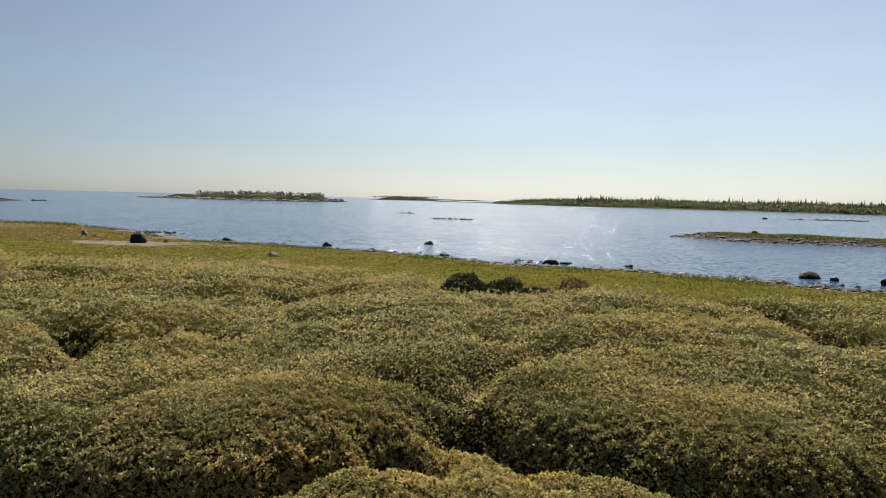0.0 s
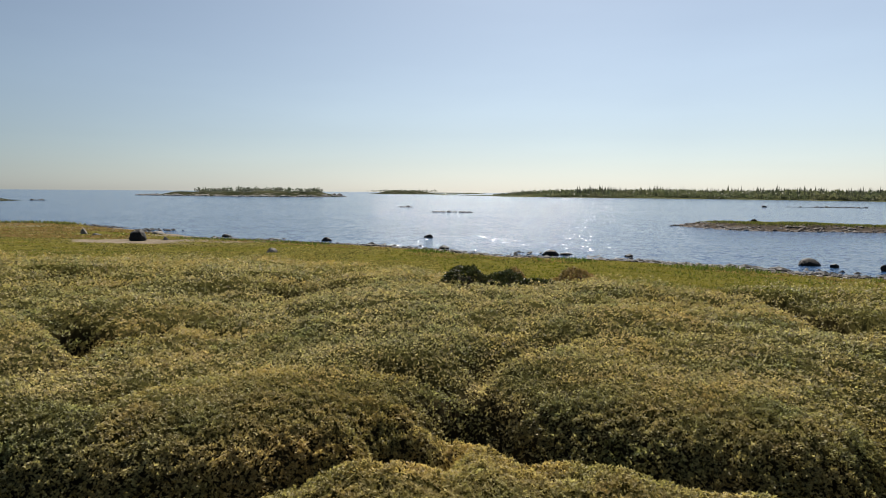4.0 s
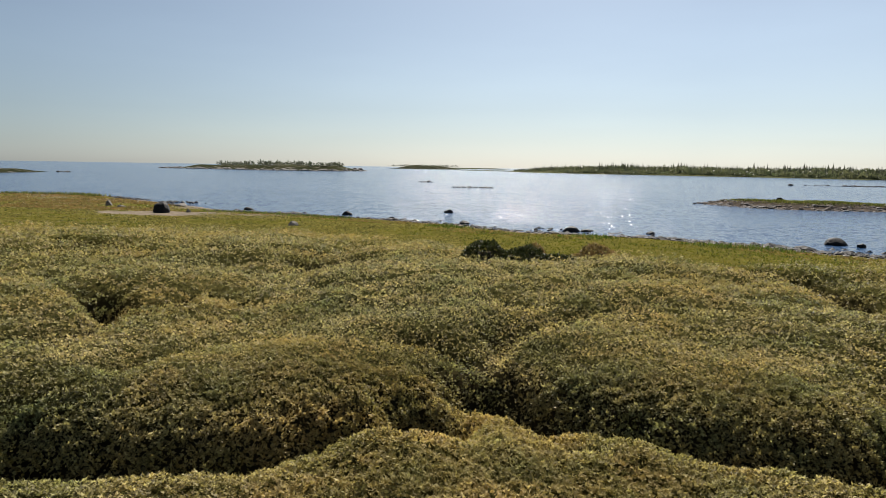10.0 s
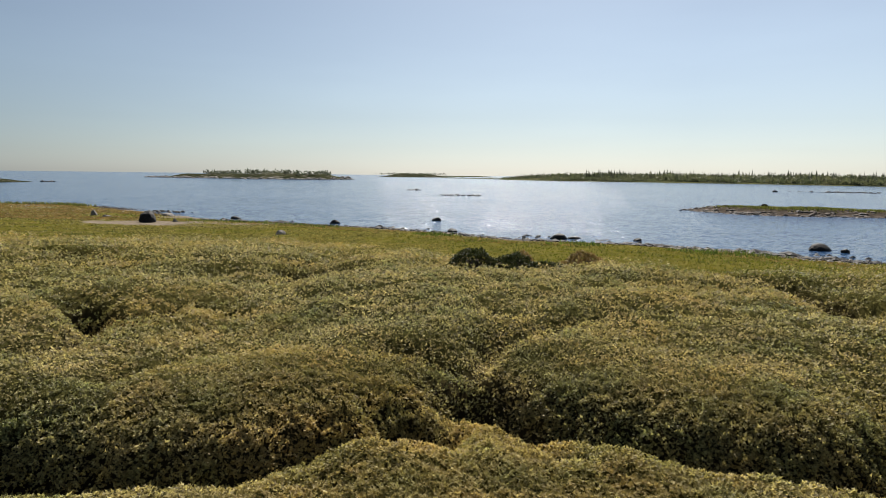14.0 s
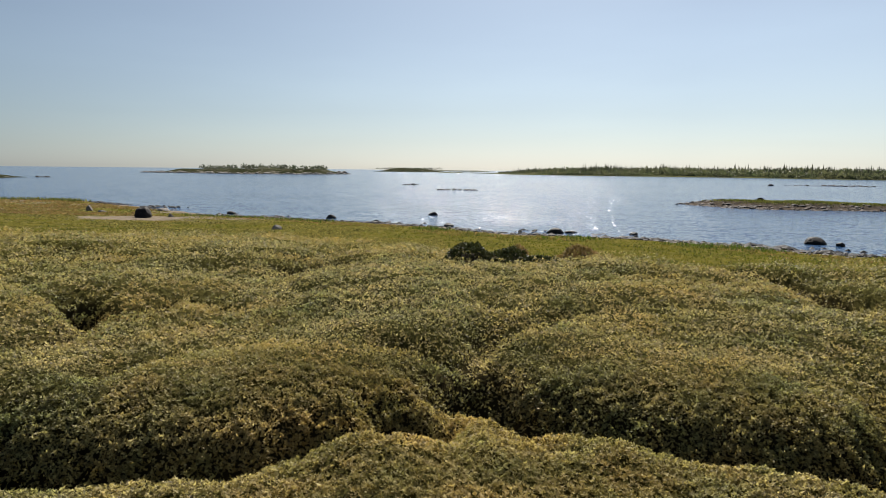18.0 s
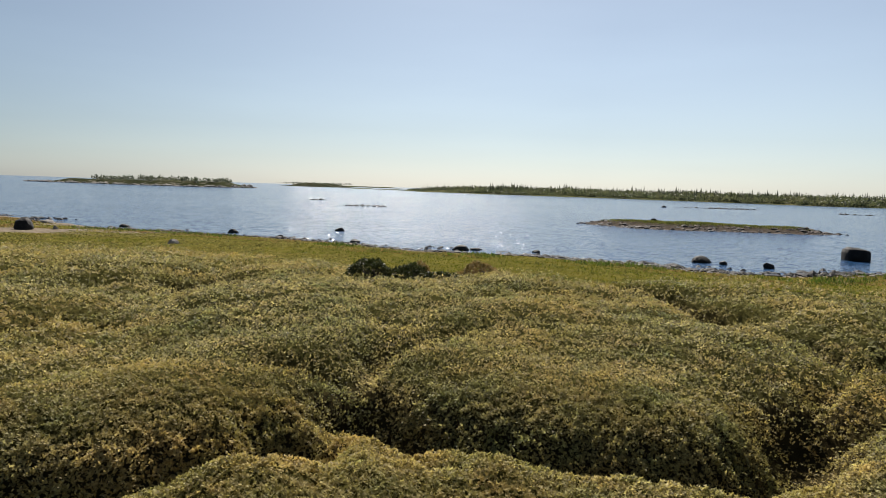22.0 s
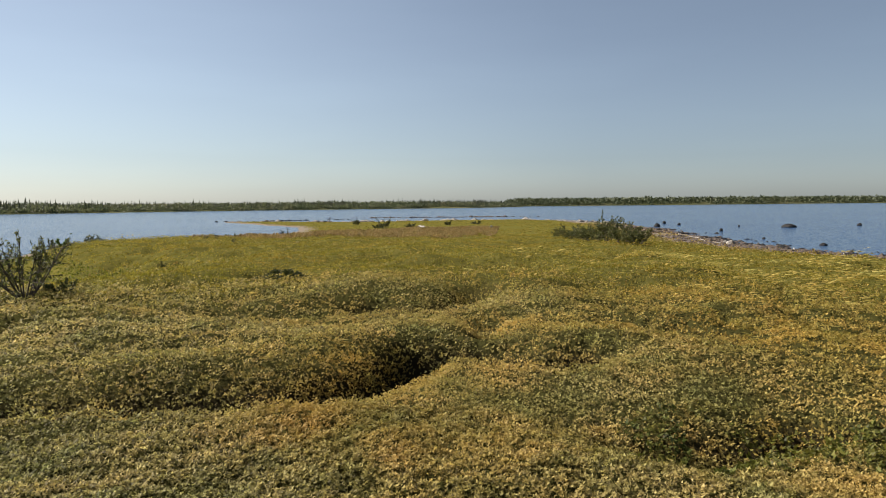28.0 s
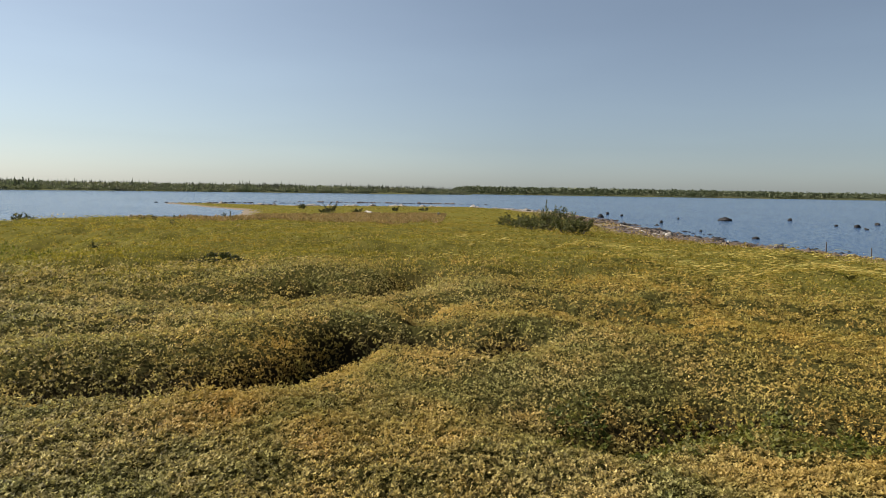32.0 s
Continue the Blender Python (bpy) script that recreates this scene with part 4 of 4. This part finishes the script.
stone_field("islet_stones", x, y, np.maximum(zat(x, y), -0.05), (rng.gamma(2.0, 0.075, len(x)) + 0.06).clip(0, 0.36), M_ROCK_RED, "reddish stones ringing the grassy islet")
boulder(38.2, 68.6, 0.95, 0.42, M_ROCK_DARK, "dark boulder on the stony islet", 141, 0.45)


def blades(name, x, y, z, tall, slim, material, label, lean=0.35):
    m = len(x)
    way = unit(np.column_stack([rng.normal(0, lean, (m, 2)), np.ones(m)]))
    side = unit(np.cross(way, rng.normal(0, 1, (m, 3))))
    L = tall * rng.uniform(0.5, 1.3, m)
    return tagged(leaf_mesh(name, np.column_stack([x, y, z - 0.02]), way, side, L, L * slim, material, 0.1), label, "grass", kind="stuff")


x, y = in_poly(ISLET, 26000)
k = zat(x, y) > 0.22 + 0.2 * rng.random(len(x))
blades("islet_grass", x[k], y[k], zat(x, y)[k], 0.2, 0.5, M_BILBERRY, "short dull green grass on the islet's back")


def bar(cx, cy, length, az_deg, n, size, name="stone_bar", label="row of low dark stones awash in the sea", material=M_ROCK_DARK, spread=0.7):
    a = radians(az_deg)
    t = rng.uniform(-0.5, 0.5, n) * length
    x, y = cx + t * math.cos(a) + rng.normal(0, 0.5, n), cy - t * math.sin(a) + rng.normal(0, spread, n)
    stone_field(name, x, y, np.full(n, 0.02), (rng.gamma(2, size * 0.35, n) + size * 0.3).clip(0, size * 2), material, label, 0.5)


bar(-20.6, 60.0, 3.2, 26, 40, 0.16)
bar(-14.2, 49.0, 3.4, 20, 40, 0.12)
bar(8.6, 37.6, 3.0, 20, 30, 0.1)
bar(10.0, 115.5, 6.5, 3, 46, 0.26)
bar(2.7, 153, 2.6, 3, 14, 0.28)
bar(116, 175, 22, 33, 90, 0.28)
bar(134, 142, 9, 42, 40, 0.28)
bar(126.5, 181, 12, 33, 50, 0.3)
bar(178, 20, 42, 82, 170, 0.34, "stone_reef", "long reef of reddish stones off the spit", M_ROCK_RED, 5.0)
bar(150, 52, 30, 60, 60, 0.3)


def far_land(name, near_line, back, top, label, seed, step=8.0):
    """A strip of land behind a far waterline, given by bearing and distance."""
    far = [(a, r + back) for a, r in reversed(near_line)]
    poly = polar(near_line + far)
    return poly, mound(name, poly, top, 26.0, M_FAR, label, step, 0.35, seed)


MAIN_NEAR = [(8.0, 640), (9.5, 575), (14, 530), (18, 512), (26.5, 490), (36.5, 440), (41, 425), (48, 450), (55, 470), (62, 510), (70, 540), (80, 575), (88, 640), (91, 700)]
main_poly, main_z = far_land("far_shore_west", MAIN_NEAR, 170, 2.2, "low wooded far shore across the bay", 90)
EAST_NEAR = [(89.5, 880), (93, 860), (100, 900), (108, 980), (116, 1100), (126, 1250), (138, 1300)]
east_poly, east_z = far_land("far_shore_east", EAST_NEAR, 420, 3.5, "long low wooded shore in the distance", 95, 16.0)
ISLE_NEAR = polar([(-20.5, 470), (-17.0, 440), (-13, 408), (-9, 400), (-6.0, 415), (-4.6, 440), (-5.5, 462), (-9, 470), (-13, 475), (-17.5, 484)])
isle_z = mound("wooded_island", ISLE_NEAR, 2.6, 16, M_ISLE, "low grassy island with scattered shrubs and pale rocks", 3.0, 0.4, 101)
FAR_ISLE = polar([(-2.6, 1000), (0.5, 940), (3.0, 980), (3.9, 1020), (2.0, 1080), (-1.0, 1080)])
mound("distant_island", FAR_ISLE, 4.5, 30, M_ISLE, "small low island near the horizon", 7.0, 0.5, 105)
mound("distant_spit", polar([(3.0, 800), (6.0, 720), (9.5, 640), (9.6, 660), (6.2, 745), (3.2, 820)]), 0.9, 8, M_FAR, "thin low spit near the horizon", 4.0, 0.4, 107)
mound("distant_shoal", polar([(2.0, 1500), (7.0, 1450), (8.0, 1500), (3.0, 1560)]), 2.0, 25, M_FAR, "thin shoal on the horizon", 10.0, 0.4, 108)
WEST_ISLE = polar([(-36, 225), (-31, 222), (-29.0, 236), (-28.4, 243), (-31, 245), (-36, 248)])
west_z = mound("low_western_islet", WEST_ISLE, 0.9, 5, M_ISLE, "low grassy islet with a stony point", 1.5, 0.4, 111)
bar(-110.5, 216, 4, 150, 16, 0.4)
x, y = along(ISLE_NEAR + ISLE_NEAR[:1], 500, -3, 3)
stone_field("island_shore_rocks", x, y, np.maximum(isle_z(x, y), 0), rng.gamma(2, 0.4, len(x)) + 0.2, M_ROCK, "pale rocks along the island's shore")


# ---- far trees ----
def spruces(name, x, y, z, tall, label, material=M_SPRUCE_HAZY):
    """Far spruces in one mesh: each a trunk-straight spire of drooping, ragged branch tiers."""
    tiers, arms = 5, 4
    rows = [[], [], [], [], []]
    for t in range(tiers):
        f = t / tiers
        for a in range(arms):
            m = len(x)
            ang = rng.uniform(0, 6.28, m)
            h = tall * (0.10 + 0.86 * f + rng.uniform(-0.04, 0.04, m))
            reach = tall * 0.19 * (1 - f) ** 0.8 * rng.uniform(0.6, 1.25, m) + 0.12
            rows[0].append(np.column_stack([x, y, z + h]))
            way = unit(np.column_stack([np.cos(ang), np.sin(ang), rng.uniform(-0.55, -0.1, m)]))
            rows[1].append(way)
            rows[2].append(unit(np.column_stack([-np.sin(ang) * 0.6, np.cos(ang) * 0.6, np.full(m, 0.8)])))
            rows[3].append(reach)
            rows[4].append(tall * 0.16 * (1.05 - 0.7 * f) * rng.uniform(0.7, 1.2, m))
    m = len(x)
    for _ in range(2):  # leading shoot
        rows[0].append(np.column_stack([x, y, z + tall * 0.2]))
        rows[1].append(np.tile([[0.0, 0.0, 1.0]], (m, 1)))
        a = rng.uniform(0, 6.28, m)
        rows[2].append(np.column_stack([np.cos(a), np.sin(a), np.zeros(m)]))
        rows[3].append(tall * 0.80)
        rows[4].append(tall * 0.15)
    base, way, side, ln, wd = (np.concatenate(v) for v in rows)
    tone = np.tile(rng.random(m), len(rows[0]))
    return tagged(leaf_mesh(name, base, way, side, ln, wd, material, 0.0, tone), label, "forest", kind="stuff")


def scrub(name, x, y, z, tall, wide, per, material, label):
    """Round broadleaf scrub: per leaf-clumps on an uneven dome at each place."""
    m = len(x)
    c = np.repeat(np.column_stack([x, y, z]), per, 0)
    H, W = np.repeat(tall, per), np.repeat(wide, per)
    k = m * per
    a, u = rng.uniform(0, 6.28, k), rng.random(k)
    rad = np.sqrt(1 - u * u) * rng.uniform(0.5, 1.05, k)
    base = c + np.column_stack([np.cos(a) * rad * W, np.sin(a) * rad * W, H * (0.08 + 0.85 * u * rng.uniform(0.6, 1.1, k))])
    way = unit(np.column_stack([np.cos(a) * 0.6, np.sin(a) * 0.6, rng.uniform(0.1, 1, k)]) + rng.normal(0, 0.4, (k, 3)))
    side = unit(np.cross(way, rng.normal(0, 1, (k, 3))))
    L = 0.42 * np.minimum(H, W * 1.4) * rng.uniform(0.6, 1.2, k)
    tone = np.clip(np.repeat(rng.random(m), per) * 0.6 + 0.4 * rng.random(k), 0, 1)
    return tagged(leaf_mesh(name, base, way, side, L, L * 0.75, material, 0.15, tone), label, "shrubs", kind="stuff")


def behind_line(line, n, lo, hi, a_pow=1.0):
    """Places behind a far waterline, at lo..hi metres from it."""
    az_, rr_ = np.array(line).T
    a = rng.uniform(az_[0] + 0.3, az_[-1] - 0.2, n)
    r = np.interp(a, az_, rr_) + lo + (hi - lo) * rng.random(n) ** a_pow
    a = np.radians(a)
    return r * np.sin(a), r * np.cos(a)


x, y = behind_line(MAIN_NEAR, 14000, 16, 130, 1.3)
stand = fbm(x / 35, y / 35, 71)
k = stand > 0.30
x, y = x[k], y[k]
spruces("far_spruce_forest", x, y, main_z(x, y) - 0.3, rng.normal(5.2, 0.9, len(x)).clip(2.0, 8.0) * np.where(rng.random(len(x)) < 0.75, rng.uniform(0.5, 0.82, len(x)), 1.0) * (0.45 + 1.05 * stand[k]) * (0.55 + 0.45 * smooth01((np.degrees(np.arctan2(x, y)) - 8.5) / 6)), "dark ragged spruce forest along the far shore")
x, y = behind_line(MAIN_NEAR, 5500, 6, 80, 1.4)
scrub("far_birch_scrub", x, y, main_z(x, y) - 0.2, rng.uniform(1.8, 4.4, len(x)) * (0.4 + 0.6 * smooth01((np.degrees(np.arctan2(x, y)) - 8.5) / 6)), rng.uniform(1.6, 3.6, len(x)), 20, M_BIRCH_HAZY, "grey green birch and willow scrub below the spruces")
x, y = behind_line(EAST_NEAR, 6500, 8, 330, 1.3)
scrub("distant_woods", x, y, east_z(x, y) - 0.5, rng.uniform(4, 8, len(x)), rng.uniform(5, 10, len(x)), 14, M_NEEDLES_UNHAZY, "dark green woods on the distant shore")
x, y = behind_line(EAST_NEAR, 1100, 25, 300, 1.0)
spruces("distant_spruces", x, y, east_z(x, y) - 0.3, rng.uniform(5, 9.5, len(x)), "spruces on the distant shore", M_NEEDLES_UNHAZY)
x, y = behind_line([(-16.5, 438), (-12, 412), (-9, 406), (-6.2, 420)], 65, 8, 40)
scrub("island_shrubs", x, y, isle_z(x, y) - 0.2, rng.uniform(1.0, 3.3, len(x)), rng.uniform(1.2, 3.4, len(x)), 40, M_SPRUCE_HAZY, "dark shrubs scattered over the island")
x, y = behind_line([(-16.5, 438), (-12, 412), (-9, 406), (-5.5, 425)], 160, 5, 45)
scrub("island_low_scrub", x, y, isle_z(x, y) - 0.2, rng.uniform(0.4, 1.2, len(x)), rng.uniform(1.2, 3.0, len(x)), 16, M_BIRCH_HAZY, "low green scrub on the island")
x, y = in_poly(FAR_ISLE, 160)
scrub("distant_island_shrubs", x, y, np.full(len(x), 3.0), rng.uniform(1, 4, len(x)), rng.uniform(3, 8, len(x)), 14, M_SPRUCE_HAZY, "shrubs on the distant island")


# ---- shrubs on the headland ----
def tube(path, radii, sides=6):
    """Vertices and quads of a tapered branch along a path."""
    path = np.asarray(path, float)
    v, f = [], []
    for i, p in enumerate(path):
        w = unit((path[min(i + 1, len(path) - 1)] - path[max(i - 1, 0)])[None])[0]
        a = unit(np.cross(w, (0.3, 0.9, 0.2))[None])[0]
        b = np.cross(w, a)
        for s_ in range(sides):
            t = 6.2832 * s_ / sides
            v.append(p + radii[i] * (math.cos(t) * a + math.sin(t) * b))
    for i in range(len(path) - 1):
        for s_ in range(sides):
            q = (s_ + 1) % sides
            f.append([i * sides + s_, i * sides + q, (i + 1) * sides + q, (i + 1) * sides + s_])
    return np.array(v), np.array(f)


def bush(name, x, y, wide, tall, stems, twigs, leaves, leaf, material, label, seed, open_=0.5, top_lean=(0, 0), category="shrub"):
    """A shrub: several curved stems with side twigs, each carrying leaves towards its end."""
    g = np.random.default_rng(seed)
    root = new(name)
    z = float(height(np.array([x]), np.array([y]))[0][0])
    root.location = (x, y, z - 0.03)
    tagged(root, label, category)
    lb, lw, ls = [], [], []
    for s_ in range(stems):
        a = 6.2832 * (s_ + g.random()) / stems
        out = wide * 0.5 * g.uniform(0.25, 1.0) ** 0.8
        h = tall * g.uniform(0.55, 1.0) * (1 - 0.35 * (out / (wide * 0.5)) ** 2)
        end = np.array([math.cos(a) * out + top_lean[0] * h, math.sin(a) * out + top_lean[1] * h, h])
        mid = end * (0.55, 0.55, 0.42) + g.normal(0, 0.04 * tall, 3)
        start = np.array([math.cos(a) * 0.05 * wide, math.sin(a) * 0.05 * wide, 0.0])
        t = np.linspace(0, 1, 7)[:, None]
        line = (1 - t) ** 2 * start + 2 * t * (1 - t) * mid + t * t * end
        r0 = 0.011 * tall + 0.004
        v, f = tube(line, np.linspace(r0, r0 * 0.3, 7))
        vs, fs, off = [v], [f], len(v)
        for _ in range(twigs):
            k = g.uniform(0.3, 1.0)
            p = (1 - k) ** 2 * start + 2 * k * (1 - k) * mid + k * k * end
            d = unit((unit((end - start)[None])[0] * 0.7 + g.normal(0, 0.6, 3) + (0, 0, 0.25))[None])[0]
            ln = tall * g.uniform(0.14, 0.34)
            q = np.array([p, p + d * ln * 0.5 + g.normal(0, 0.02, 3) * tall, p + d * ln])
            v, f = tube(q, [r0 * 0.4, r0 * 0.3, r0 * 0.12], 4)
            vs.append(v)
            fs.append(f + off)
            off += len(v)
            for _ in range(leaves):
                u = g.uniform(0.15, 1.05)
                lb.append(p + d * ln * u + g.normal(0, 0.012, 3) * tall)
                lw.append(d * 0.6 + g.normal(0, 0.65, 3))
                ls.append(g.normal(0, 1, 3))
        child(mesh_obj("stem", np.concatenate(vs), np.concatenate(fs), M_BARK), root)
    lb, lw = np.array(lb), unit(np.array(lw))
    side = unit(np.cross(lw, np.array(ls)))
    L = leaf * g.uniform(0.7, 1.3, len(lb))
    child(leaf_mesh("foliage", lb, lw, side, L, L * 0.5, material), root)
    return root


bush("willow_bush", 10.95, 7.9, 1.7, 1.2, 14, 13, 13, 0.05, M_WILLOW, "open dark leaved willow bush on the heath's edge", 11)
bush("willow_bush", 11.45, 7.6, 0.62, 0.34, 8, 10, 18, 0.045, M_WILLOW, "small dense dark willow beside the larger bush", 12)
bush("willow_bush", 41.0, 26.6, 1.5, 0.85, 9, 9, 16, 0.085, M_DARKLEAF, "rounded willow bush on the skyline of the rise", 13)
bush("young_birch", 31.7, 22.5, 0.7, 0.75, 6, 8, 16, 0.075, M_DARKLEAF, "young birch on the shore bank", 14)
for q, (x, y, w, h) in enumerate([(29.5, 23.0, 1.3, 0.5), (28.2, 23.8, 1.0, 0.4), (30.6, 21.3, 1.1, 0.4), (27.0, 24.4, 0.8, 0.35)]):
    tagged(bush("bank_willow", x, y, w, h, 7, 8, 14, 0.08, M_GREENLEAF, "low green willow on the shore bank", 30 + q), group="willows on the bank")
for q, (x, y, w, h) in enumerate([(31.6, -6.1, 2.0, 0.85), (33.0, -5.6, 1.9, 1.05), (34.4, -5.2, 1.8, 1.45), (36.2, -4.7, 2.1, 1.2), (38.2, -4.2, 2.2, 1.0), (40.6, -3.8, 2.4, 0.9)]):
    tagged(bush("shore_willow", x, y, w, h, 11, 10, 20, 0.09, M_WILLOW, "olive green willow in a low thicket by the beach", 40 + q), group="willow thicket")
for q, (x, y, w, h) in enumerate([(54.4, 25.0, 0.95, 0.75), (54.9, 23.8, 0.5, 0.5), (55.0, 18.7, 1.5, 0.8), (54.2, 17.4, 1.2, 0.5), (53.8, 20.2, 1.2, 0.45), (48.8, 20.3, 0.9, 0.4), (53.2, 15.5, 0.35, 0.5), (53.7, 11.6, 0.5, 0.3)]):
    tagged(bush("stunted_birch", x, y, w, h, 6, 7, 12, 0.075, M_DARKLEAF, "wind-stunted birch on the skyline grass", 60 + q), group="stunted birches")
for q, (x, y, w, h) in enumerate([(80.7, 15.0, 1.7, 1.6), (103.9, 24.0, 1.6, 1.1), (84.4, 12.4, 1.5, 0.6), (94.4, 8.5, 1.6, 0.65), (98, 4.5, 2.0, 0.6), (88, 17.5, 1.8, 0.5)]):
    tagged(bush("spit_willow", x, y, w, h, 8, 8, 14, 0.13, M_DARKLEAF, "dark twisted willow on the low spit", 70 + q), group="willows on the spit")
for q, (x, y, w, h) in enumerate([(22.4, 11.7, 0.3, 0.22), (20.6, 10.6, 0.3, 0.2), (33.1, 13.7, 0.45, 0.4), (37.8, 17.5, 0.5, 0.42), (38.7, 17.2, 0.35, 0.36)]):
    tagged(bush("birch_seedling", x, y, w, h, 4, 6, 10, 0.05, M_DARKLEAF, "tiny birch seedling standing in the turf", 90 + q), group="birch seedlings")


def cushion(name, x, y, wx, wy, tall, n, leaf, material, label, seed):
    """A prostrate evergreen: leafy shoots over an uneven low dome, with crossing stems beneath."""
    g = np.random.default_rng(seed)
    root = new(name)
    z0 = float(height(np.array([x]), np.array([y]))[0][0])
    root.location = (x, y, z0)
    tagged(root, label, "shrub")
    a, u = g.uniform(0, 6.28, n), np.sqrt(g.random(n))
    px, py = np.cos(a) * u * wx * 0.5, np.sin(a) * u * wy * 0.5
    lump = fbm((px + x) * 2.2, (py + y) * 2.2, seed)
    pz = height(px + x, py + y)[0] - z0 + tall * (1 - u**2) * (0.35 + 1.1 * lump) * g.uniform(0.75, 1.05, n)
    nrm = unit(np.column_stack([px / wx, py / wy, np.full(n, 0.6)]))
    base, way, side, ln, wd, tone = tufts(px, py, pz, nrm, np.zeros(n), leaf, 0, 6, 0.05, 0.9)
    child(leaf_mesh("foliage", base, way, side, ln, wd, material, 0.2, tone), root)
    vs, fs, off = [], [], 0
    for _ in range(14):
        t = g.uniform(0, 6.28)
        p0 = np.array([g.normal(0, wx * 0.1), g.normal(0, wy * 0.1), 0.0])
        p1 = np.array([math.cos(t) * wx * 0.42, math.sin(t) * wy * 0.42, 0.12 * tall])
        v, f = tube([p0, (p0 + p1) / 2 + (0, 0, tall * 0.45), p1], [0.014, 0.011, 0.005], 5)
        vs.append(v)
        fs.append(f + off)
        off += len(v)
    child(mesh_obj("stems", np.concatenate(vs), np.concatenate(fs), M_BARK), root)
    return root


cushion("juniper_mat", 1.38, 12.75, 1.0, 1.0, 0.36, 900, 0.04, M_DARKLEAF, "dark prostrate juniper on the heath", 201)
cushion("juniper_mat", 2.1, 12.5, 1.05, 0.9, 0.33, 900, 0.04, M_DARKLEAF, "dark prostrate juniper with bare stems", 202)
cushion("juniper_mat", 2.62, 12.25, 0.75, 0.6, 0.2, 450, 0.04, M_DARKLEAF, "small dark juniper spreading over the heath", 207)
cushion("dwarf_birch_mat", 2.35, 13.5, 0.7, 0.6, 0.42, 320, 0.045, M_STRAW, "russet twiggy dwarf birch behind the junipers", 208)
cushion("crowberry_mat", 15.9, 5.2, 0.9, 1.5, 0.3, 500, 0.05, M_DARKLEAF, "dark crowberry mat on an eroded lump", 204)
cushion("crowberry_mat", 11.0, 0.9, 0.7, 1.0, 0.2, 300, 0.04, M_DARKLEAF, "dark crowberry in a heath hollow", 205)
cushion("crowberry_mat", 12.6, 0.5, 1.2, 0.5, 0.2, 300, 0.04, M_DARKLEAF, "dark crowberry along a heath hollow", 206)
cushion("dwarf_birch_mat", 3.7, 13.4, 1.1, 0.8, 0.24, 420, 0.05, M_STRAW, "russet dwarf birch on a grassy lump", 203)

# ---- driftwood and stakes ----
def log_(name, x, y, length, thick, turn, label, rise=0.0, seed=0, category="driftwood"):
    g = np.random.default_rng(seed)
    t = np.linspace(-0.5, 0.5, 9)
    a = radians(turn)
    px, py = x + t * length * math.cos(a), y + t * length * math.sin(a)
    pz = np.full(9, float(height(np.array([x]), np.array([y]))[0][0])) + thick * 0.45 + rise * (t + 0.5)
    line = np.column_stack([px, py, pz]) + g.normal(0, thick * 0.18, (9, 3))
    v, f = tube(line, thick * 0.5 * np.linspace(1.1, 0.6, 9) * g.uniform(0.9, 1.1, 9), 8)
    return tagged(mesh_obj(name, v, f, M_DRIFT), label, category)


for q, (x, y, ln, th, tn) in enumerate([(52, -16.6, 3.2, 0.10, -25), (55, -16.9, 2.4, 0.08, 15), (49.5, -17.8, 2.8, 0.09, -40), (59, -16.6, 2.2, 0.09, -5), (64, -17.2, 2.6, 0.10, 10), (46.5, -19.0, 2.4, 0.12, -20), (43.0, -20.5, 2.0, 0.12, -35), (69.5, -17.4, 2.2, 0.14, 0), (81.3, 10.6, 2.2, 0.3, 30)]):
    tagged(log_("drift_log", x, y, ln, th, tn, "bleached grey driftwood log on the beach", 0.08, 300 + q), group="driftwood")


def stake(x, y, tall, seed):
    v, f = tube([(0, 0, -0.2), (0.02, 0.01, tall * 0.5), (0.0, 0.03, tall)], [0.04, 0.036, 0.026], 8)
    ob = mesh_obj("wooden_stake", v, f, M_BARK)
    ob.location = (x, y, float(height(np.array([x]), np.array([y]))[0][0]))
    return tagged(ob, "thin weathered stake standing at the beach edge", "stake", "stakes")


stake(41.6, -23.0, 0.75, 1)
stake(39.4, -24.4, 0.6, 2)
